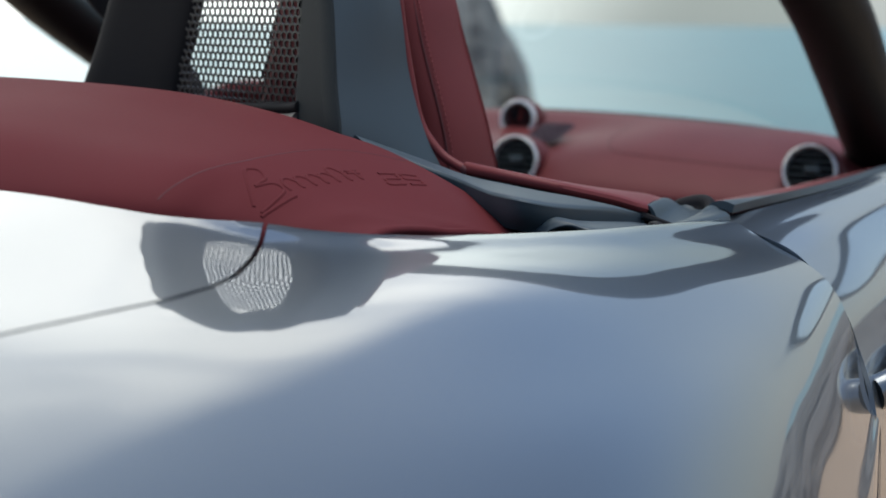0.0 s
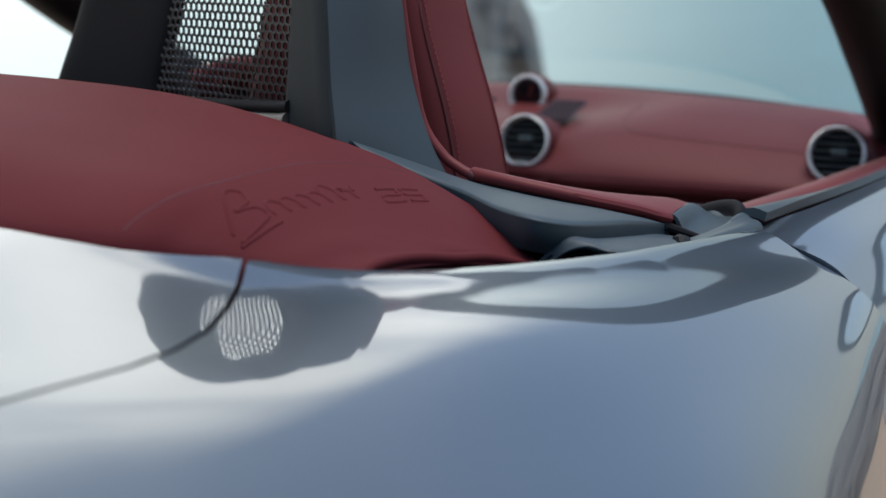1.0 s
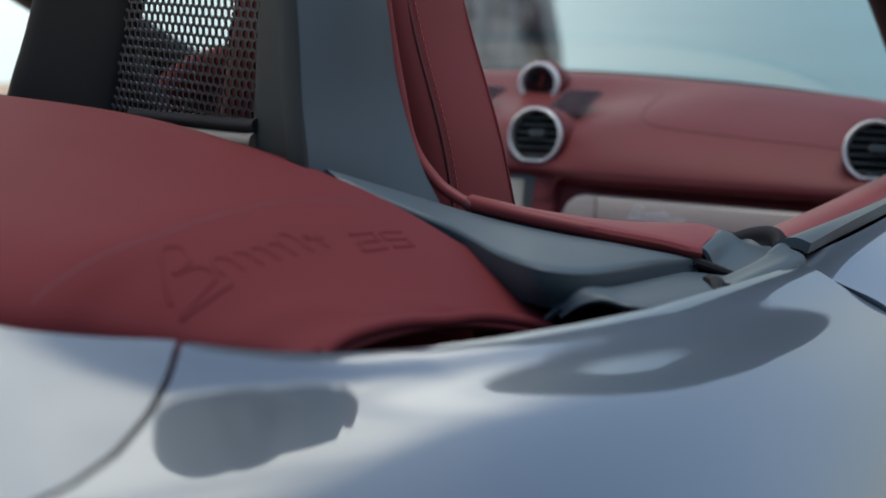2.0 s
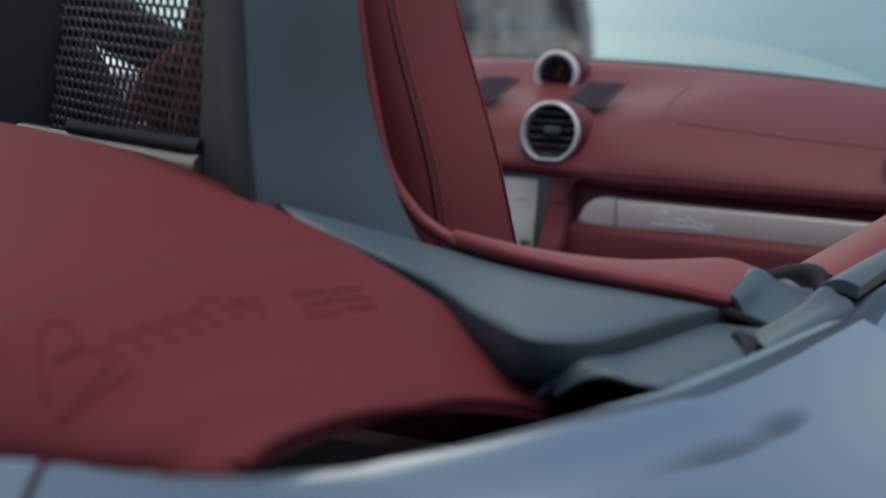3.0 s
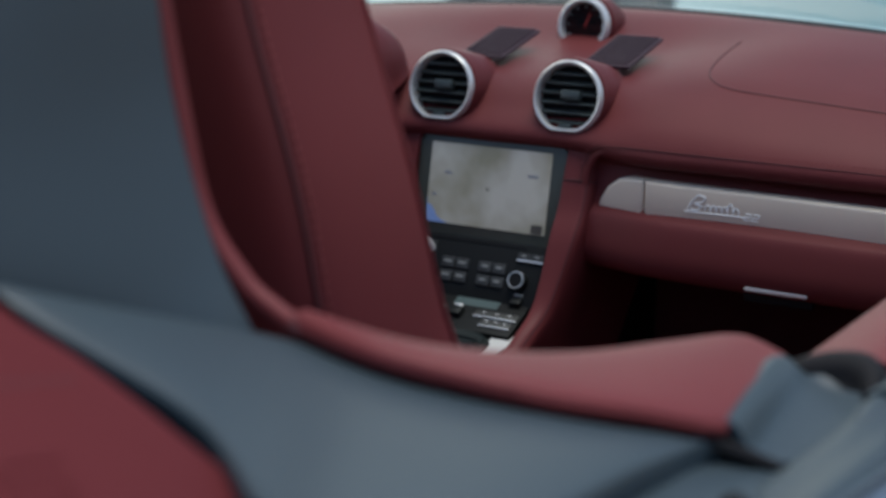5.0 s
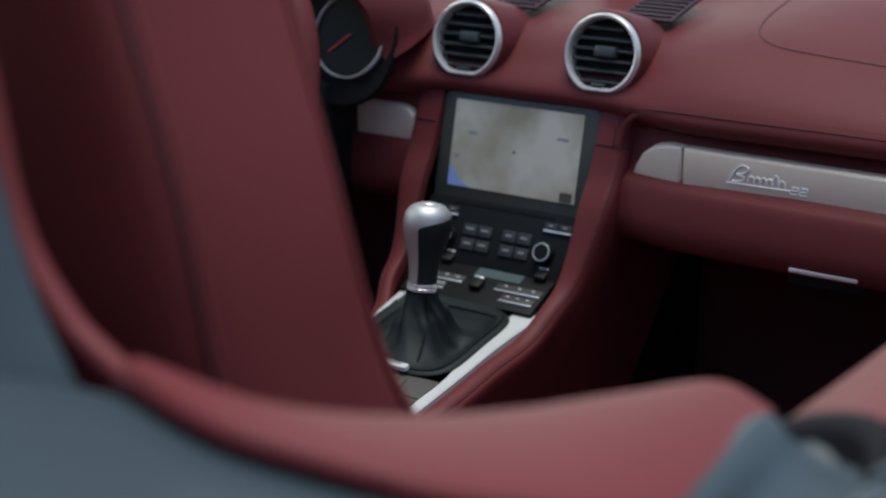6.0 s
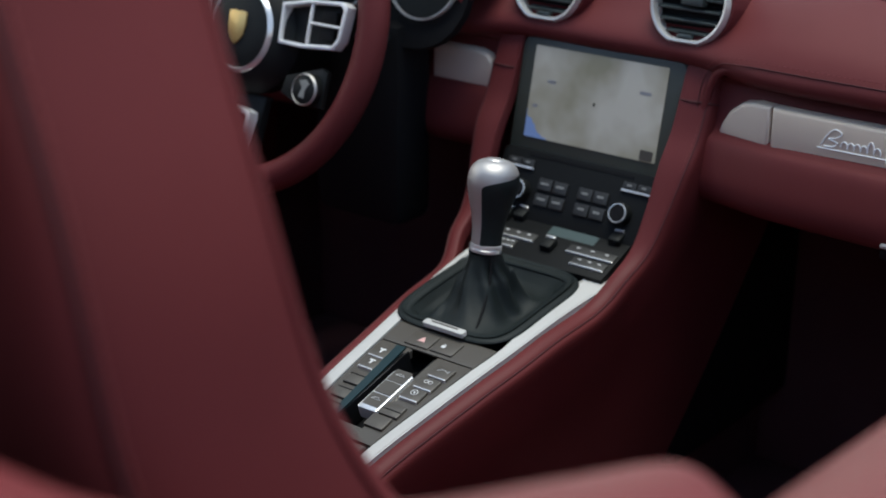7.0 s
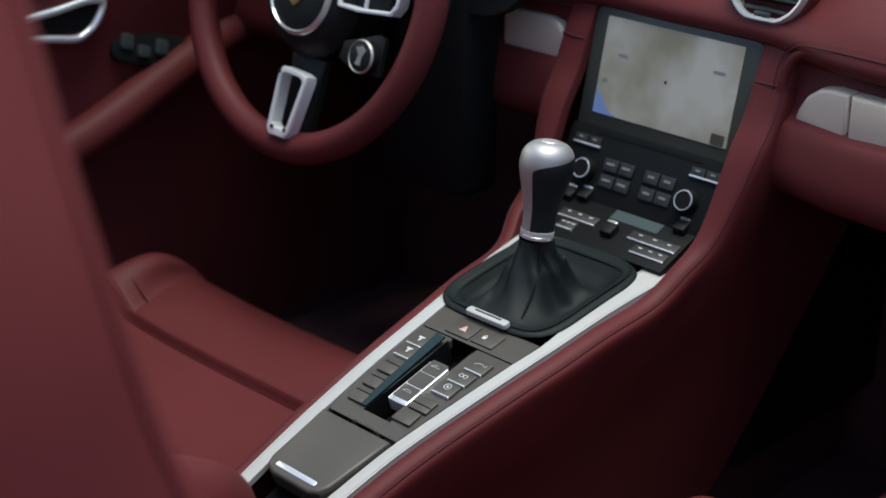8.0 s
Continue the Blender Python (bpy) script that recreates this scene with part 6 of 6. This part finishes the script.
# ---- steering wheel ----
def steering_wheel():
    w = thing("steering_wheel", "red leather steering wheel with silver spokes", "steering wheel")
    wm = facing((-0.343, -0.2755, 0.807), (0, -math.cos(0.285), math.sin(0.285)))
    ring, rad = [], []
    for k in range(96):
        a = 2 * math.pi * k / 96
        ring.append(wm @ Vector((0.166 * math.cos(a), 0.166 * math.sin(a), 0)))
        bump = max(0.0, 1 - abs(((math.degrees(a) - 35 + 180) % 360) - 180) / 22) + max(0.0, 1 - abs(((math.degrees(a) - 145 + 180) % 360) - 180) / 22)
        rad.append(0.0158 + 0.002 * min(1, bump))
    part("rim", tube(ring, rad, 16, closed=True, up=wm.to_3x3() @ Vector((0, 0, 1))), RED, w, "red leather rim")
    hx = 0.012
    hm = wm @ Matrix.Translation((hx, -0.010, -0.014)) @ Matrix.Scale(0.90, 4)
    hub = part("hub", lathe([(0.0, 0.046), (0.030, 0.045), (0.043, 0.042), (0.062, 0.033), (0.072, 0.016), (0.068, -0.01), (0.045, -0.05), (0.035, -0.10)], 48, hm), DARK, w, "round black airbag hub")
    part("hub_ring", lathe([(0.0435, 0.0415), (0.0450, 0.0440), (0.0480, 0.0420), (0.0495, 0.0385)], 48, hm), CHROME, hub, "polished hub ring")
    sh = [(-0.0135, 0.017), (-0.006, 0.0185), (0, 0.0175), (0.006, 0.0185), (0.0135, 0.017), (0.0135, 0.002), (0.0115, -0.008), (0.006, -0.016), (0, -0.020), (-0.006, -0.016), (-0.0115, -0.008), (-0.0135, 0.002)]
    part("crest", prism(sh, 0.0025, hm @ Matrix.Translation((0.0, 0.002, 0.0450)), 0.0008), GOLD, hub, "plain gold shield emblem")

    def spoke(outer, hole, m, name="spoke"):
        """A silver spoke frame with an opening through it."""
        bm = bmesh.new()
        n = len(outer)
        a = [bm.verts.new((x, y, 0.008)) for x, y in outer]
        b = [bm.verts.new((x, y, 0.008)) for x, y in hole]
        c = [bm.verts.new((x, y, -0.006)) for x, y in outer]
        d = [bm.verts.new((x, y, -0.006)) for x, y in hole]
        for i in range(n):
            j = (i + 1) % n
            bm.faces.new([a[i], a[j], b[j], b[i]])
            bm.faces.new([a[j], a[i], c[i], c[j]])
            bm.faces.new([b[i], b[j], d[j], d[i]])
            bm.faces.new([c[i], d[i], d[j], c[j]])
        bmesh.ops.recalc_face_normals(bm, faces=bm.faces)
        bmesh.ops.bevel(bm, geom=[e for e in bm.edges if all(v.co.z > 0 for v in e.verts)], offset=0.0012, segments=2, affect="EDGES")
        bmesh.ops.transform(bm, matrix=m, verts=bm.verts)
        return part(name, bm, SPOKE, w, "satin silver spoke frame")
    lo = [(-0.020, 0.000), (-0.014, 0.008), (0.020, 0.006), (0.032, 0.003), (0.033, -0.004), (0.018, -0.068), (0.012, -0.076), (-0.018, -0.076), (-0.024, -0.068)]
    li = [(-0.014, -0.004), (-0.010, 0.001), (0.016, 0.000), (0.025, -0.002), (0.0255, -0.006), (0.0125, -0.060), (0.008, -0.066), (-0.012, -0.066), (-0.0165, -0.061)]
    lower = wm @ Matrix.Translation((hx + 0.004, -0.093, 0.012)) @ Matrix.Diagonal((0.78, 0.82, 1, 1))
    sp = spoke(lo, li, lower)
    for x, y in ((-0.013, -0.066), (0.011, -0.066), (-0.0175, 0.001)):
        part("screw", lathe([(0, 0.0098), (0.0022, 0.0098), (0.0026, 0.008)], 12, lower @ Matrix.Translation((x, y, -0.0002))), DARK, sp)
    part("spoke_back", prism([(-0.030, 0.02), (0.034, 0.02), (0.024, -0.076), (-0.024, -0.076)], 0.010, wm @ Matrix.Translation((hx + 0.004, -0.090, -0.010)) @ Matrix.Diagonal((0.8, 0.85, 1, 1)), 0.003), DARK, w)
    for s in (1, -1):
        ro = [(s * 0.056, 0.024), (s * 0.092, 0.031), (s * 0.134, 0.034), (s * 0.141, 0.030), (s * 0.138, -0.004), (s * 0.131, -0.013), (s * 0.088, -0.017), (s * 0.058, -0.016)]
        ri = [(s * 0.060, 0.0205), (s * 0.092, 0.0275), (s * 0.131, 0.0300), (s * 0.1365, 0.0270), (s * 0.1340, -0.0025), (s * 0.129, -0.0092), (s * 0.088, -0.0130), (s * 0.062, -0.0125)]
        sp = spoke(ro, ri, wm @ Matrix.Translation((0.005, 0.0, 0.012)))
        part("spoke_pad", prism([(x * 0.995, y * 0.98) for x, y in ro], 0.010, wm @ Matrix.Translation((0.005, 0, -0.004)), 0.002), DARK, sp)
        part("spoke_bar", box(0.042, 0.0028, 0.004, 0.001, wm @ Matrix.Translation((0.005 + s * 0.114, 0.009, 0.016))), SPOKE, sp)
        part("spoke_bar", box(0.0030, 0.042, 0.004, 0.001, wm @ Matrix.Translation((0.005 + s * 0.094, 0.009, 0.016))), SPOKE, sp)
        for j in range(2):
            part("spoke_key", box(0.020, 0.012, 0.006, 0.002, wm @ Matrix.Translation((0.005 + s * 0.115, 0.018 - 0.018 * j, 0.012))), RUBBER, sp)
    dm = wm @ Matrix.Translation((0.112, -0.056, 0.014))
    dm = dm @ Matrix.Scale(0.78, 4)
    dial = part("mode_dial", lathe([(0.021, 0.0), (0.021, 0.010), (0.017, 0.013), (0, 0.013)], 32, dm), DARK, w, "small round mode dial")
    part("mode_ring", lathe([(0.0185, 0.0122), (0.0192, 0.0137), (0.0200, 0.0130), (0.0208, 0.0105)], 32, dm), KNOBMETAL, dial)
    part("mode_pointer", prism([(-0.006, -0.010), (0.003, -0.011), (0.004, 0.0), (0.009, 0.008), (0.002, 0.013), (-0.008, 0.010), (-0.002, 0.002)], 0.0012, dm @ Matrix.Translation((0, 0, 0.013))), DIMMARK, dial)
    part("mode_arm", prism([(-0.045, 0.012), (0.012, 0.030), (0.024, 0.026), (0.022, -0.020), (-0.02, -0.022), (-0.05, -0.010)], 0.008, dm @ Matrix.Translation((0, 0, -0.008)), 0.002), DARK, w)
    return w


steering_wheel()

# ---- inner shell below the trim ----
for s in (1, -1):
    part("inner_sill", box(0.06, 1.5, 0.40, 0.02, pose(s * 0.68, -0.45, 0.42)), CARPET, car)
    part("quarter_liner", box(0.05, 0.30, 0.60, 0.02, pose(s * 0.69, -1.26, 0.565, 0, 0, 0)), CARPET, car)
part("toe_board", box(1.34, 0.05, 0.66, 0.02, pose(0.0000, 0.2009, 0.5600, -0.0026, 0.00, 0.0000)), CARPET, car)
part("top_well", box(1.16, 0.34, 0.04, 0.01, pose(0, -1.46, 0.84)), RUBBER, car)
for s in (1, -1):
    part("well_side", box(0.05, 0.42, 0.12, 0.02, pose(s * 0.63, -1.45, 0.845)), RUBBER, car)
